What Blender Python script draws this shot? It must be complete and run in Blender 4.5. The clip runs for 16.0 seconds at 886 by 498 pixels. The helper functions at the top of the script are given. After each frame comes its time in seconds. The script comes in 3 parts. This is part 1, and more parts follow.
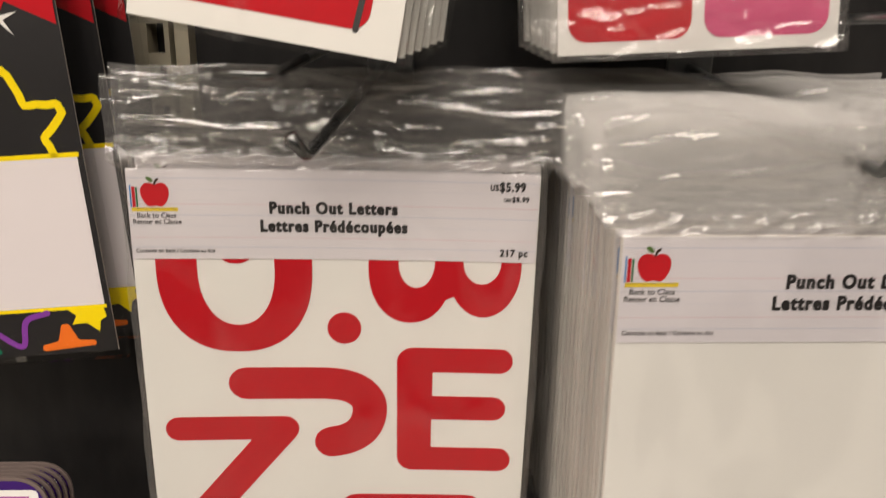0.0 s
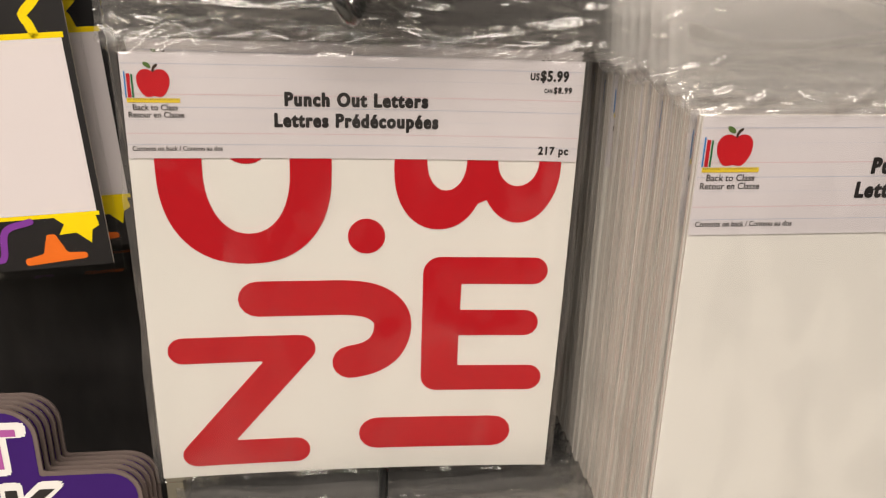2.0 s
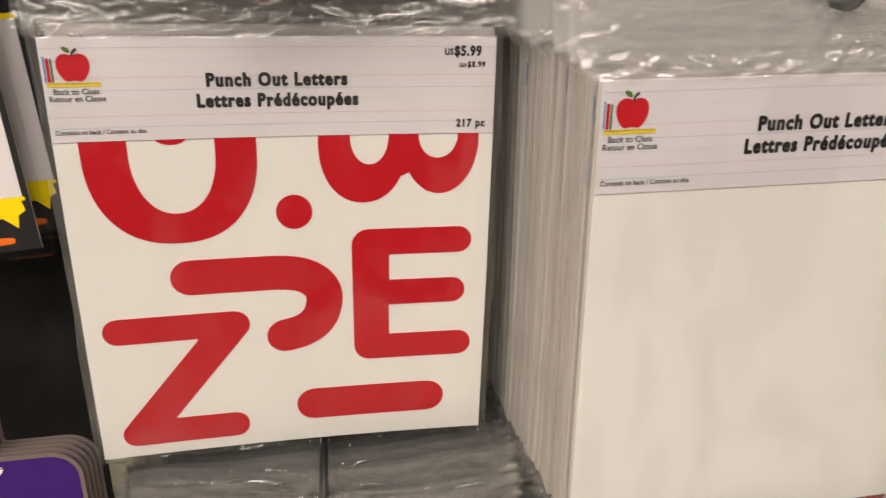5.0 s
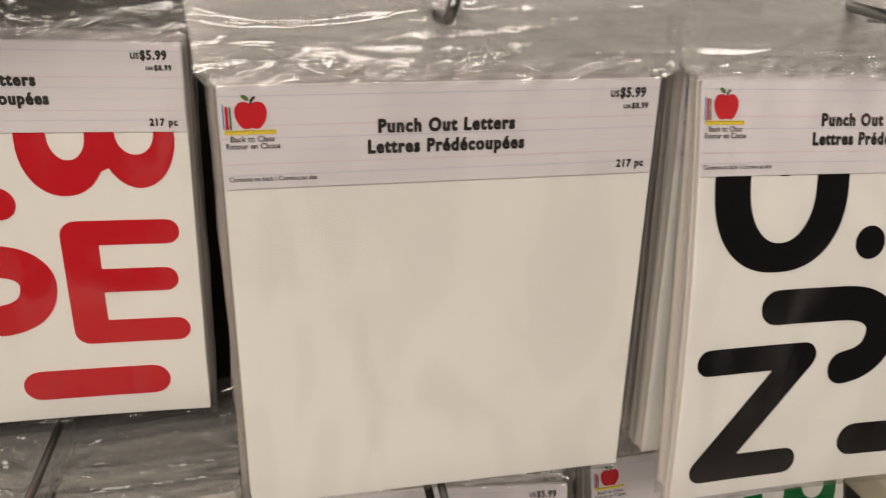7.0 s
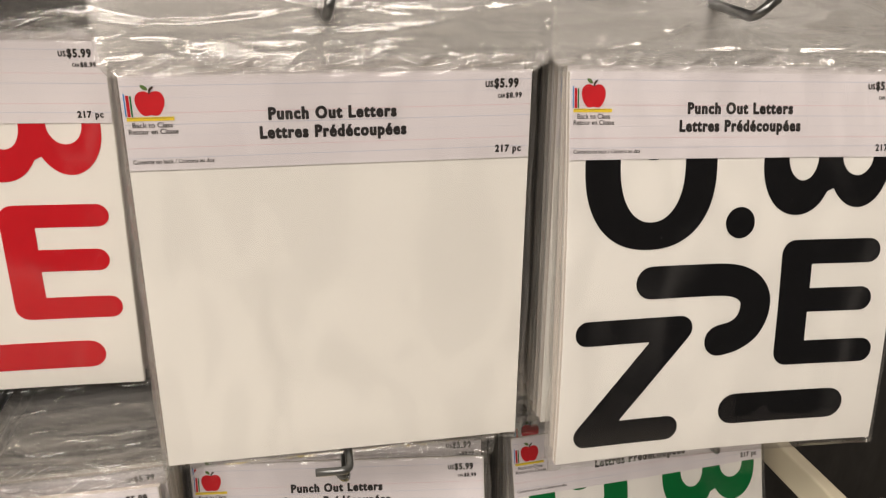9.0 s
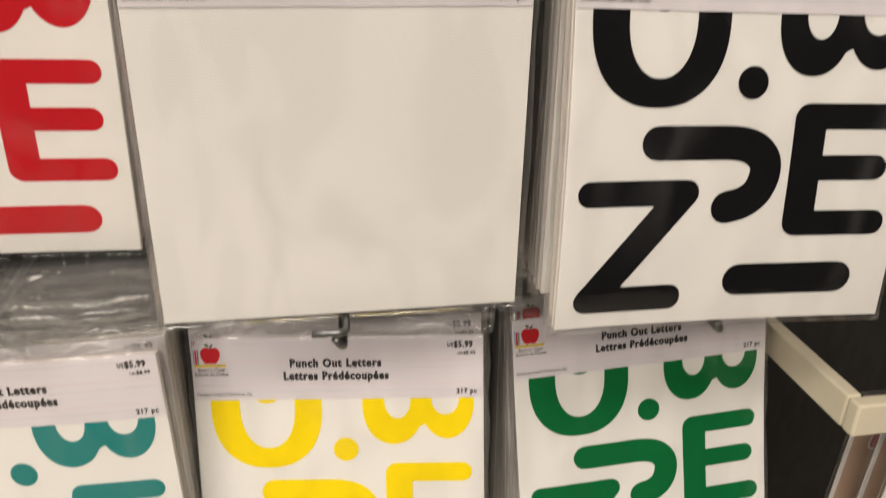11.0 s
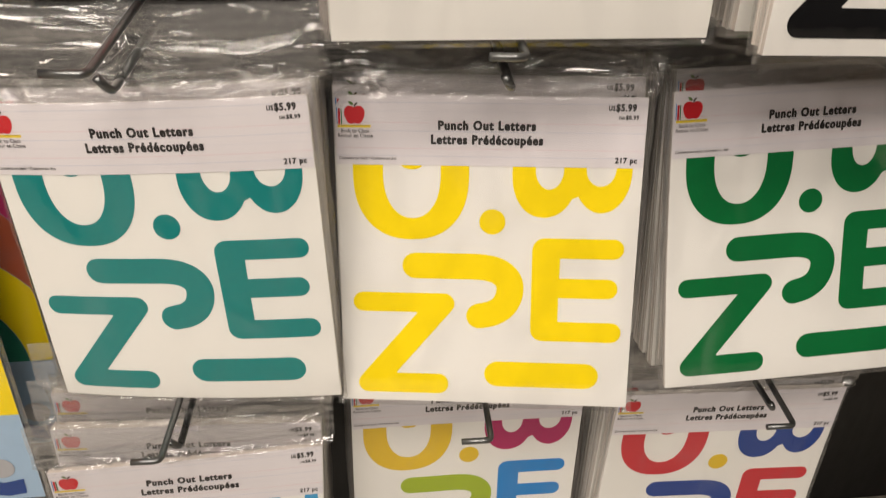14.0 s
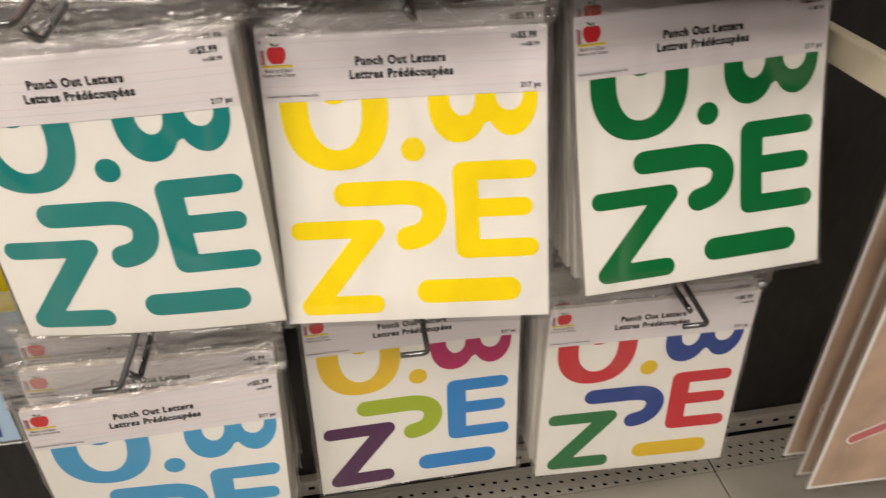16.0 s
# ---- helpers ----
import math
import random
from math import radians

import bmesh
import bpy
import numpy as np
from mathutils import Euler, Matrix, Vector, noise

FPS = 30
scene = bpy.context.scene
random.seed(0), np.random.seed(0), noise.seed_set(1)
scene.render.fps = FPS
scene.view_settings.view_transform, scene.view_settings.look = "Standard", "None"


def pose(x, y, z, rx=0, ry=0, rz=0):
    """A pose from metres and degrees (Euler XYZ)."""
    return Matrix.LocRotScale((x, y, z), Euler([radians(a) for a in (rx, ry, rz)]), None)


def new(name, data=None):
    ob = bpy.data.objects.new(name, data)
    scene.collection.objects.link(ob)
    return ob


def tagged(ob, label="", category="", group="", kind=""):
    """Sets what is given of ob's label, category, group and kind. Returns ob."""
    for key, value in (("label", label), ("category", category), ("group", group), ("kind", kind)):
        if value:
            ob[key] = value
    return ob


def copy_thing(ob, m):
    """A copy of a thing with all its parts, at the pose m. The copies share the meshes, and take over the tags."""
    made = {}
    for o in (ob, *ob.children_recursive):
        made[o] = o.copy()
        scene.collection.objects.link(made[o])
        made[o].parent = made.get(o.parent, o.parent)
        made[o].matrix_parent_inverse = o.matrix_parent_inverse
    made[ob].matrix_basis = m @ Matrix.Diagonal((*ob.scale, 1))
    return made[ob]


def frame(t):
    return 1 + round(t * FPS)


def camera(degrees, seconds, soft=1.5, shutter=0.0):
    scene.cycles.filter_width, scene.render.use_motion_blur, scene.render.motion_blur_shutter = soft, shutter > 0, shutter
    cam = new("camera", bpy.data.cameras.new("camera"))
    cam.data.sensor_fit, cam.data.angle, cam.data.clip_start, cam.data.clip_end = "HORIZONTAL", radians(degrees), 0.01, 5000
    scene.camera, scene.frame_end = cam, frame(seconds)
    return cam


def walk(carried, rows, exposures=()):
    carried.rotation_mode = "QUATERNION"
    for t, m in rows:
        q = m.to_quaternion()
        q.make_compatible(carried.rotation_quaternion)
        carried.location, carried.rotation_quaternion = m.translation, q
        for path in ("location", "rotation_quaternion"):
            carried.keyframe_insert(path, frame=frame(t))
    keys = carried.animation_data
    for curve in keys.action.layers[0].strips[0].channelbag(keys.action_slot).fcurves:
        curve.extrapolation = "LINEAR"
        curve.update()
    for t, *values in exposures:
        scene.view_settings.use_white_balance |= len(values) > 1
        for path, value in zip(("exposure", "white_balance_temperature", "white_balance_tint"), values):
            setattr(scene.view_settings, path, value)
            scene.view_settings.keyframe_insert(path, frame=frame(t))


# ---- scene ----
# The camera and its walk
cam = camera(58.24, 16.0, soft=1.2, shutter=0.5)
PATH = [
    (0.0, -0.0021, -0.0035, 1.2289, 72.76, -0.88, -2.40),
    (0.5, -0.0231, 0.0145, 1.2111, 71.09, -0.96, -2.99),
    (1.0, -0.0413, 0.0213, 1.1995, 70.36, -1.32, -4.50),
    (1.5, -0.0457, 0.0275, 1.1938, 69.59, -1.43, -5.68),
    (2.0, -0.0459, 0.0277, 1.1917, 69.34, -1.56, -6.58),
    (2.5, -0.0522, 0.0283, 1.1928, 68.96, -1.53, -7.63),
    (3.0, -0.0556, 0.0264, 1.1905, 68.79, -1.61, -7.93),
    (5.5, -0.0226, -0.0036, 1.1895, 68.27, -0.61, -12.87),
    (6.0, 0.0230, -0.0177, 1.2028, 68.04, -0.97, -14.33),
    (6.5, 0.0730, -0.0316, 1.2012, 68.30, -1.50, -13.65),
    (7.0, 0.1073, -0.0545, 1.2010, 68.38, -1.59, -12.83),
    (7.5, 0.1308, -0.0764, 1.2052, 68.13, -1.59, -12.06),
    (8.0, 0.1478, -0.0907, 1.2002, 68.74, -1.73, -11.77),
    (8.5, 0.1604, -0.1039, 1.1988, 69.31, -1.28, -11.82),
    (11.0, 0.1730, -0.1189, 1.1494, 65.04, -1.65, -10.57),
    (11.5, 0.1562, -0.1255, 1.1094, 62.06, -1.74, -7.99),
    (12.0, 0.1430, -0.1173, 1.0845, 60.51, -1.92, -6.72),
    (12.5, 0.1387, -0.1135, 1.0784, 60.00, -1.69, -5.56),
    (13.0, 0.1207, -0.1121, 1.0710, 59.56, -1.54, -5.76),
    (13.5, 0.1077, -0.1108, 1.0563, 58.77, -1.47, -6.56),
    (14.0, 0.0951, -0.1227, 1.0357, 58.60, -1.79, -7.07),
    (14.5, 0.0956, -0.1300, 1.0269, 57.94, -1.71, -7.08),
    (15.0, 0.0924, -0.1416, 1.0216, 57.77, -1.18, -7.61),
    (15.5, 0.0923, -0.1656, 1.0290, 57.04, -0.14, -8.59),
    (16.0, 0.1264, -0.1851, 1.0351, 56.14, 0.45, -10.27),
]
walk(cam, [(t, pose(x, y, z, rx, ry, rz)) for t, x, y, z, rx, ry, rz in PATH],
     [(0.0, -0.54), (0.5, -0.56), (1.0, -0.50), (2.0, -0.38), (3.0, -0.32), (5.5, -0.46), (6.0, -0.68), (6.5, -0.84), (7.0, -0.62), (7.5, -0.42), (8.5, -0.36), (11.0, -0.38), (12.5, -0.32), (13.5, -0.28), (14.0, -0.42), (14.5, -0.45), (15.5, -0.42), (16.0, -0.38)])

# World, lamps and exposure
world = bpy.data.worlds.new("shop_air")
scene.world = world
world.use_nodes = True
world.node_tree.nodes["Background"].inputs[0].default_value = (1.0, 0.95, 0.90, 1)
world.node_tree.nodes["Background"].inputs[1].default_value = 0.06
LAMP_COLOUR = (1.0, 0.895, 0.79)
LAMP_POWER = 50.0
# fluorescent rows over the aisle: x, y
LAMPS = [(x, y) for y in (-1.2, -2.5, -3.8) for x in (-2.9, -1.4, 0.1)]

# ---- materials ----
def nodes_of(name):
    m = bpy.data.materials.new(name)
    m.use_nodes = True
    return m, m.node_tree.nodes, m.node_tree.links


def surface(name, colour, rough=0.5, metal=0.0, coat=0.0, grain=0.06, scale=120.0, bump=0.08, big=6.0, stretch=(1, 1, 1), spec=0.5):
    """A surface with variation at two scales: fine grain and broad unevenness."""
    m, n, l = nodes_of(name)
    b = n["Principled BSDF"]
    b.inputs["Metallic"].default_value = metal
    b.inputs["Coat Weight"].default_value = coat
    b.inputs["Coat Roughness"].default_value = 0.12
    b.inputs["Specular IOR Level"].default_value = spec
    co = n.new("ShaderNodeTexCoord")
    mp = n.new("ShaderNodeMapping")
    mp.inputs["Scale"].default_value = stretch
    l.new(co.outputs["Object"], mp.inputs[0])
    fine = n.new("ShaderNodeTexNoise")
    fine.inputs["Scale"].default_value = scale
    fine.inputs["Detail"].default_value = 6
    broad = n.new("ShaderNodeTexNoise")
    broad.inputs["Scale"].default_value = big
    broad.inputs["Detail"].default_value = 3
    l.new(mp.outputs[0], fine.inputs["Vector"])
    l.new(co.outputs["Object"], broad.inputs["Vector"])
    add = n.new("ShaderNodeMath")
    add.operation = "ADD"
    l.new(fine.outputs[0], add.inputs[0])
    l.new(broad.outputs[0], add.inputs[1])
    ramp = n.new("ShaderNodeMapRange")
    ramp.inputs[1].default_value, ramp.inputs[2].default_value = 0.6, 1.4
    ramp.inputs[3].default_value, ramp.inputs[4].default_value = 1 - grain, 1 + grain
    l.new(add.outputs[0], ramp.inputs[0])
    mul = n.new("ShaderNodeVectorMath")
    mul.operation = "SCALE"
    mul.inputs[0].default_value = colour
    l.new(ramp.outputs[0], mul.inputs["Scale"])
    l.new(mul.outputs[0], b.inputs["Base Color"])
    rr = n.new("ShaderNodeMapRange")
    rr.inputs[1].default_value, rr.inputs[2].default_value = 0.3, 0.7
    rr.inputs[3].default_value, rr.inputs[4].default_value = max(rough - 0.08, 0.02), min(rough + 0.08, 1)
    l.new(broad.outputs[0], rr.inputs[0])
    l.new(rr.outputs[0], b.inputs["Roughness"])
    bp = n.new("ShaderNodeBump")
    bp.inputs["Strength"].default_value = bump
    bp.inputs["Distance"].default_value = 0.001
    l.new(fine.outputs[0], bp.inputs["Height"])
    l.new(bp.outputs[0], b.inputs["Normal"])
    return m


def plastic_film(name, haze, gloss, wave, crease, soft_scale, crease_scale, rough=0.06, painted_streaks=0.0, white=0.74, painted_sheen=0.0):
    """Thin clear polypropylene: lets light straight through, with a little haze, slow waves and sharp creases."""
    m, n, l = nodes_of(name)
    n.remove(n["Principled BSDF"])
    out = n["Material Output"]
    co = n.new("ShaderNodeTexCoord")
    info = n.new("ShaderNodeObjectInfo")
    shift = n.new("ShaderNodeVectorMath")
    shift.operation = "SCALE"
    shift.inputs[0].default_value = (7.0, 3.0, 5.0)
    l.new(info.outputs["Random"], shift.inputs["Scale"])
    maps = []
    for scale in (soft_scale, crease_scale):
        mp = n.new("ShaderNodeMapping")
        mp.inputs["Scale"].default_value = scale
        mp.inputs["Rotation"].default_value = (0, radians(9), 0)
        l.new(shift.outputs[0], mp.inputs["Location"])
        l.new(co.outputs["Object"], mp.inputs[0])
        maps.append(mp)
    soft = n.new("ShaderNodeTexNoise")
    soft.inputs["Scale"].default_value = 1.0
    soft.inputs["Detail"].default_value = 1.0
    soft.inputs["Distortion"].default_value = 0.6
    l.new(maps[0].outputs[0], soft.inputs["Vector"])
    warp = n.new("ShaderNodeTexNoise")
    warp.inputs["Scale"].default_value = 1.5
    l.new(maps[1].outputs[0], warp.inputs["Vector"])
    bent = n.new("ShaderNodeVectorMath")
    bent.operation = "MULTIPLY_ADD"
    bent.inputs[1].default_value = (0.5, 0.5, 0.5)
    l.new(warp.outputs["Color"], bent.inputs[0])
    l.new(maps[1].outputs[0], bent.inputs[2])
    cells = n.new("ShaderNodeTexVoronoi")
    cells.feature = "DISTANCE_TO_EDGE"
    cells.inputs["Scale"].default_value = 1.0
    l.new(bent.outputs[0], cells.inputs["Vector"])
    fold = n.new("ShaderNodeMapRange")
    fold.interpolation_type = "SMOOTHSTEP"
    fold.inputs[1].default_value, fold.inputs[2].default_value = 0.0, 0.14
    fold.inputs[3].default_value, fold.inputs[4].default_value = 1.0, 0.0
    l.new(cells.outputs["Distance"], fold.inputs[0])
    slow = n.new("ShaderNodeBump")
    slow.inputs["Strength"].default_value = wave
    slow.inputs["Distance"].default_value = 0.02
    l.new(soft.outputs[0], slow.inputs["Height"])
    bp = n.new("ShaderNodeBump")
    bp.inputs["Strength"].default_value = crease
    bp.inputs["Distance"].default_value = 0.004
    l.new(fold.outputs[0], bp.inputs["Height"])
    l.new(slow.outputs[0], bp.inputs["Normal"])
    clear = n.new("ShaderNodeBsdfTransparent")
    clear.inputs[0].default_value = (0.975, 0.975, 0.97, 1)
    if painted_sheen:
        # reflections on the loose film, painted into its tint as darker bands
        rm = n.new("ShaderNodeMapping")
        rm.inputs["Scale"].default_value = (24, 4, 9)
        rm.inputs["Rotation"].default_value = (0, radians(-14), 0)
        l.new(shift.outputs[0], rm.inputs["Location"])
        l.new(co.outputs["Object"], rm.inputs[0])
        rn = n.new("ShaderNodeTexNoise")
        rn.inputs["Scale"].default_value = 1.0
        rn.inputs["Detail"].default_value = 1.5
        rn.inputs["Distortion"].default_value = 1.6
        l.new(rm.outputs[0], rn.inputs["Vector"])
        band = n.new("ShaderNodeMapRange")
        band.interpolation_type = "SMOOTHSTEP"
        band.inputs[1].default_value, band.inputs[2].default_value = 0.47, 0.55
        band.inputs[3].default_value, band.inputs[4].default_value = 0.97, 0.97 - painted_sheen
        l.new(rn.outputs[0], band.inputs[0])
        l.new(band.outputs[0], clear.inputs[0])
    milky = n.new("ShaderNodeBsdfDiffuse")
    milky.inputs[0].default_value = (white, white * 0.98, white * 0.965, 1)
    l.new(slow.outputs[0], milky.inputs["Normal"])
    shine = n.new("ShaderNodeBsdfGlossy")
    shine.inputs["Roughness"].default_value = rough
    l.new(bp.outputs[0], shine.inputs["Normal"])
    body = n.new("ShaderNodeMixShader")
    # white haze along the folds stands in for streaks of reflected light
    streak_haze = n.new("ShaderNodeMath")
    streak_haze.operation = "MULTIPLY_ADD"
    thin = n.new("ShaderNodeMath")
    thin.operation = "POWER"
    thin.inputs[1].default_value = 3.0
    l.new(fold.outputs[0], thin.inputs[0])
    l.new(thin.outputs[0], streak_haze.inputs[0])
    patch = n.new("ShaderNodeMapRange")
    patch.inputs[1].default_value, patch.inputs[2].default_value = 0.42, 0.68
    patch.inputs[3].default_value, patch.inputs[4].default_value = 0.0, painted_streaks
    l.new(warp.outputs[0], patch.inputs[0])
    l.new(patch.outputs[0], streak_haze.inputs[1])
    streak_haze.inputs[2].default_value = haze
    l.new(streak_haze.outputs[0], body.inputs[0])
    l.new(clear.outputs[0], body.inputs[1])
    l.new(milky.outputs[0], body.inputs[2])
    fr = n.new("ShaderNodeFresnel")
    fr.inputs[0].default_value = 1.5
    l.new(bp.outputs[0], fr.inputs["Normal"])
    fm = n.new("ShaderNodeMath")
    fm.operation = "MULTIPLY"
    fm.inputs[1].default_value = gloss
    fm.use_clamp = True
    l.new(fr.outputs[0], fm.inputs[0])
    cap = n.new("ShaderNodeMath")
    cap.operation = "MINIMUM"
    cap.inputs[1].default_value = 0.28
    l.new(fm.outputs[0], cap.inputs[0])
    top = n.new("ShaderNodeMixShader")
    l.new(cap.outputs[0], top.inputs[0])
    l.new(body.outputs[0], top.inputs[1])
    l.new(shine.outputs[0], top.inputs[2])
    l.new(top.outputs[0], out.inputs[0])
    return m


PAPER = surface("white_card", (0.80, 0.785, 0.75), 0.5, coat=0.0, grain=0.025, scale=300, bump=0.03)
# pinkish tan edge tone, darkened for the weaker light on the stack sides
EDGE = surface("shaded_card_edges", (0.60, 0.535, 0.485), 0.8, grain=0.10, scale=40, bump=0.15, stretch=(60, 300, 1.5))
IVORY = surface("ivory_card", (0.80, 0.785, 0.745), 0.5, grain=0.03, scale=300, bump=0.03)
HEADER = surface("header_paper", (0.70, 0.665, 0.69), 0.45, coat=0.0, grain=0.02, scale=260, bump=0.03)
INK = surface("black_ink", (0.018, 0.016, 0.016), 0.45, grain=0.1)
GREY_INK = surface("grey_ink", (0.06, 0.055, 0.055), 0.5, grain=0.1)
PINK_LINE = surface("pink_rule", (0.68, 0.50, 0.54), 0.5)
BLUE_LINE = surface("blue_rule", (0.50, 0.52, 0.62), 0.5)
PALE_LINE = surface("pale_rule", (0.56, 0.56, 0.63), 0.5)
APPLE = surface("apple_red", (0.56, 0.012, 0.02), 0.4, grain=0.1, scale=60)
LEAF = surface("leaf_green", (0.09, 0.17, 0.04), 0.5)
STALK = surface("stalk_brown", (0.045, 0.025, 0.015), 0.5)
RULER = surface("ruler_yellow", (0.80, 0.60, 0.04), 0.5)
FILM = plastic_film("clear_film", 0.002, 1.0, 0.22, 0.28, (26, 14, 5), (16, 10, 7), 0.05, 0.04)
FLAP = plastic_film("creased_film", 0.045, 1.9, 0.15, 0.33, (7, 12, 22), (9, 20, 42), 0.045)
LOOSE = plastic_film("loose_film", 0.001, 1.3, 0.12, 0.20, (30, 8, 5), (9, 7, 4), 0.05, 0.05, painted_sheen=0.034)
CLOUDY = plastic_film("cloudy_film", 0.25, 1.8, 0.15, 0.58, (7, 12, 22), (9, 20, 42), 0.05, white=0.86)
SIDE = plastic_film("bag_side_film", 0.045, 0.7, 0.15, 0.25, (26, 14, 5), (16, 10, 7), 0.06, white=0.8)
HAZY = plastic_film("hazy_film", 0.13, 2.0, 0.15, 0.58, (7, 12, 22), (9, 20, 42), 0.045, white=0.85)
SLEEVE = plastic_film("sleeve_film", 0.001, 0.20, 0.22, 0.28, (26, 14, 5), (16, 10, 7), 0.05)
WIRE = surface("dark_zinc_wire", (0.16, 0.165, 0.165), 0.32, metal=0.9, grain=0.25, scale=90, bump=0.1)
PANEL = surface("charcoal_panel", (0.011, 0.010, 0.010), 0.5, grain=0.8, scale=22, bump=0.45, stretch=(3.5, 1, 1.3))
CREAM = surface("cream_enamel", (0.55, 0.50, 0.38), 0.45, grain=0.06, scale=40, bump=0.05)
DECK = surface("greige_enamel", (0.30, 0.28, 0.24), 0.45, grain=0.10, scale=25, bump=0.05)
# near-black; under the deck's holes it stands in for their shade
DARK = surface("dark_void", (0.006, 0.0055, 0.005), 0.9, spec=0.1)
FLOOR = surface("vinyl_floor", (0.36, 0.335, 0.30), 0.35, grain=0.12, scale=8, bump=0.03)
# dark tone for unseen surfaces, so that the bags' film reflects little
SHADE = surface("unseen_dark_backdrop", (0.05, 0.046, 0.043), 0.7, grain=0.2, scale=6)
WALLPAINT = surface("wall_paint", (0.62, 0.58, 0.52), 0.8, grain=0.05, scale=20)
CEIL = surface("ceiling_board", (0.74, 0.72, 0.68), 0.9, grain=0.06, scale=80)
BLACKCARD = surface("black_card", (0.012, 0.011, 0.012), 0.4, coat=0.3, grain=0.1)
PALECARD = surface("pale_lilac_card", (0.74, 0.69, 0.71), 0.45, coat=0.2, grain=0.02)
BEIGE = surface("mottled_beige_print", (0.52, 0.37, 0.27), 0.5, grain=0.30, scale=26, bump=0.03, big=11)
INKS = {}
for key, rgb in dict(red=(0.50, 0.010, 0.018), black=(0.005, 0.005, 0.006), teal=(0.010, 0.21, 0.205), yellow=(0.90, 0.69, 0.006),
                     green=(0.003, 0.14, 0.036), sky=(0.06, 0.31, 0.56), gold=(0.70, 0.48, 0.035), magenta=(0.41, 0.028, 0.12),
                     lime=(0.34, 0.44, 0.035), blue=(0.03, 0.22, 0.56), plum=(0.085, 0.028, 0.085), scarlet=(0.53, 0.04, 0.05),
                     navy=(0.03, 0.065, 0.26), pine=(0.03, 0.17, 0.06), orange=(0.80, 0.17, 0.02), purple=(0.22, 0.05, 0.34),
                     violet=(0.045, 0.014, 0.14), lilac=(0.40, 0.10, 0.34), pink=(0.62, 0.10, 0.22), white=(0.80, 0.79, 0.77),
                     rust=(0.42, 0.10, 0.05), paleblue=(0.36, 0.50, 0.66), bookblue=(0.02, 0.06, 0.25), greyfur=(0.42, 0.42, 0.44),
                     sage=(0.02, 0.20, 0.12), kraft=(0.16, 0.125, 0.115), rose=(0.55, 0.16, 0.17)).items():
    INKS[key] = surface("print_" + key, rgb, 0.55, coat=0.0, grain=0.05, scale=90, bump=0.03, spec=0.1)


# ---- mesh tools ----
def part(name, bm, material, parent=None, label="", smooth=False):
    me = bpy.data.meshes.new(name)
    bm.to_mesh(me)
    bm.free()
    for mt in material if isinstance(material, (list, tuple)) else [material]:
        me.materials.append(mt)
    if smooth:
        me.polygons.foreach_set("use_smooth", [True] * len(me.polygons))
    ob = new(name, me)
    ob.parent = parent
    return tagged(ob, label)


def thing(name, m, label, category, group="", kind=""):
    ob = new(name)
    ob.empty_display_size = 0.02
    ob.matrix_world = m
    return tagged(ob, label, category, group, kind)


def add_box(bm, lo, hi, bevel=0.0, mat=0):
    x0, y0, z0 = lo
    x1, y1, z1 = hi
    v = [bm.verts.new(p) for p in ((x0, y0, z0), (x1, y0, z0), (x1, y1, z0), (x0, y1, z0), (x0, y0, z1), (x1, y0, z1), (x1, y1, z1), (x0, y1, z1))]
    fs = [bm.faces.new([v[i] for i in q]) for q in ((3, 2, 1, 0), (4, 5, 6, 7), (0, 1, 5, 4), (1, 2, 6, 5), (2, 3, 7, 6), (3, 0, 4, 7))]
    for f in fs:
        f.material_index = mat
    if bevel:
        bmesh.ops.bevel(bm, geom=list({e for f in fs for e in f.edges}), offset=bevel, segments=2, affect="EDGES", profile=0.5)
    return bm


def box(lo, hi, bevel=0.0):
    return add_box(bmesh.new(), lo, hi, bevel)


def tube(bm, pts, r, sides=10):
    """A round bar along a line of points, with closed ends."""
    pts = [Vector(p) for p in pts]
    rings = []
    up = None
    for i, p in enumerate(pts):
        a = (pts[i] - pts[i - 1]).normalized() if i else None
        b = (pts[i + 1] - p).normalized() if i + 1 < len(pts) else None
        d = ((a or b) + (b or a)).normalized()
        if up is None:
            up = d.orthogonal().normalized()
        up = (up - d * up.dot(d)).normalized()
        side = d.cross(up)
        rings.append([bm.verts.new(p + r * (math.cos(k * math.tau / sides) * up + math.sin(k * math.tau / sides) * side)) for k in range(sides)])
    for p, q in zip(rings, rings[1:]):
        for k in range(sides):
            bm.faces.new((p[k], p[(k + 1) % sides], q[(k + 1) % sides], q[k]))
    bm.faces.new(rings[0][::-1])
    bm.faces.new(rings[-1])
    return bm


def bend_path(pts, r, steps=5):
    """Rounds the inner corners of a line of points."""
    pts = [Vector(p) for p in pts]
    out = [pts[0]]
    for a, p, b in zip(pts, pts[1:], pts[2:]):
        s = p + (a - p).normalized() * r
        e = p + (b - p).normalized() * r
        for i in range(steps + 1):
            t = i / steps
            out.append((1 - t) ** 2 * s + 2 * t * (1 - t) * p + t * t * e)
    return out + [pts[-1]]


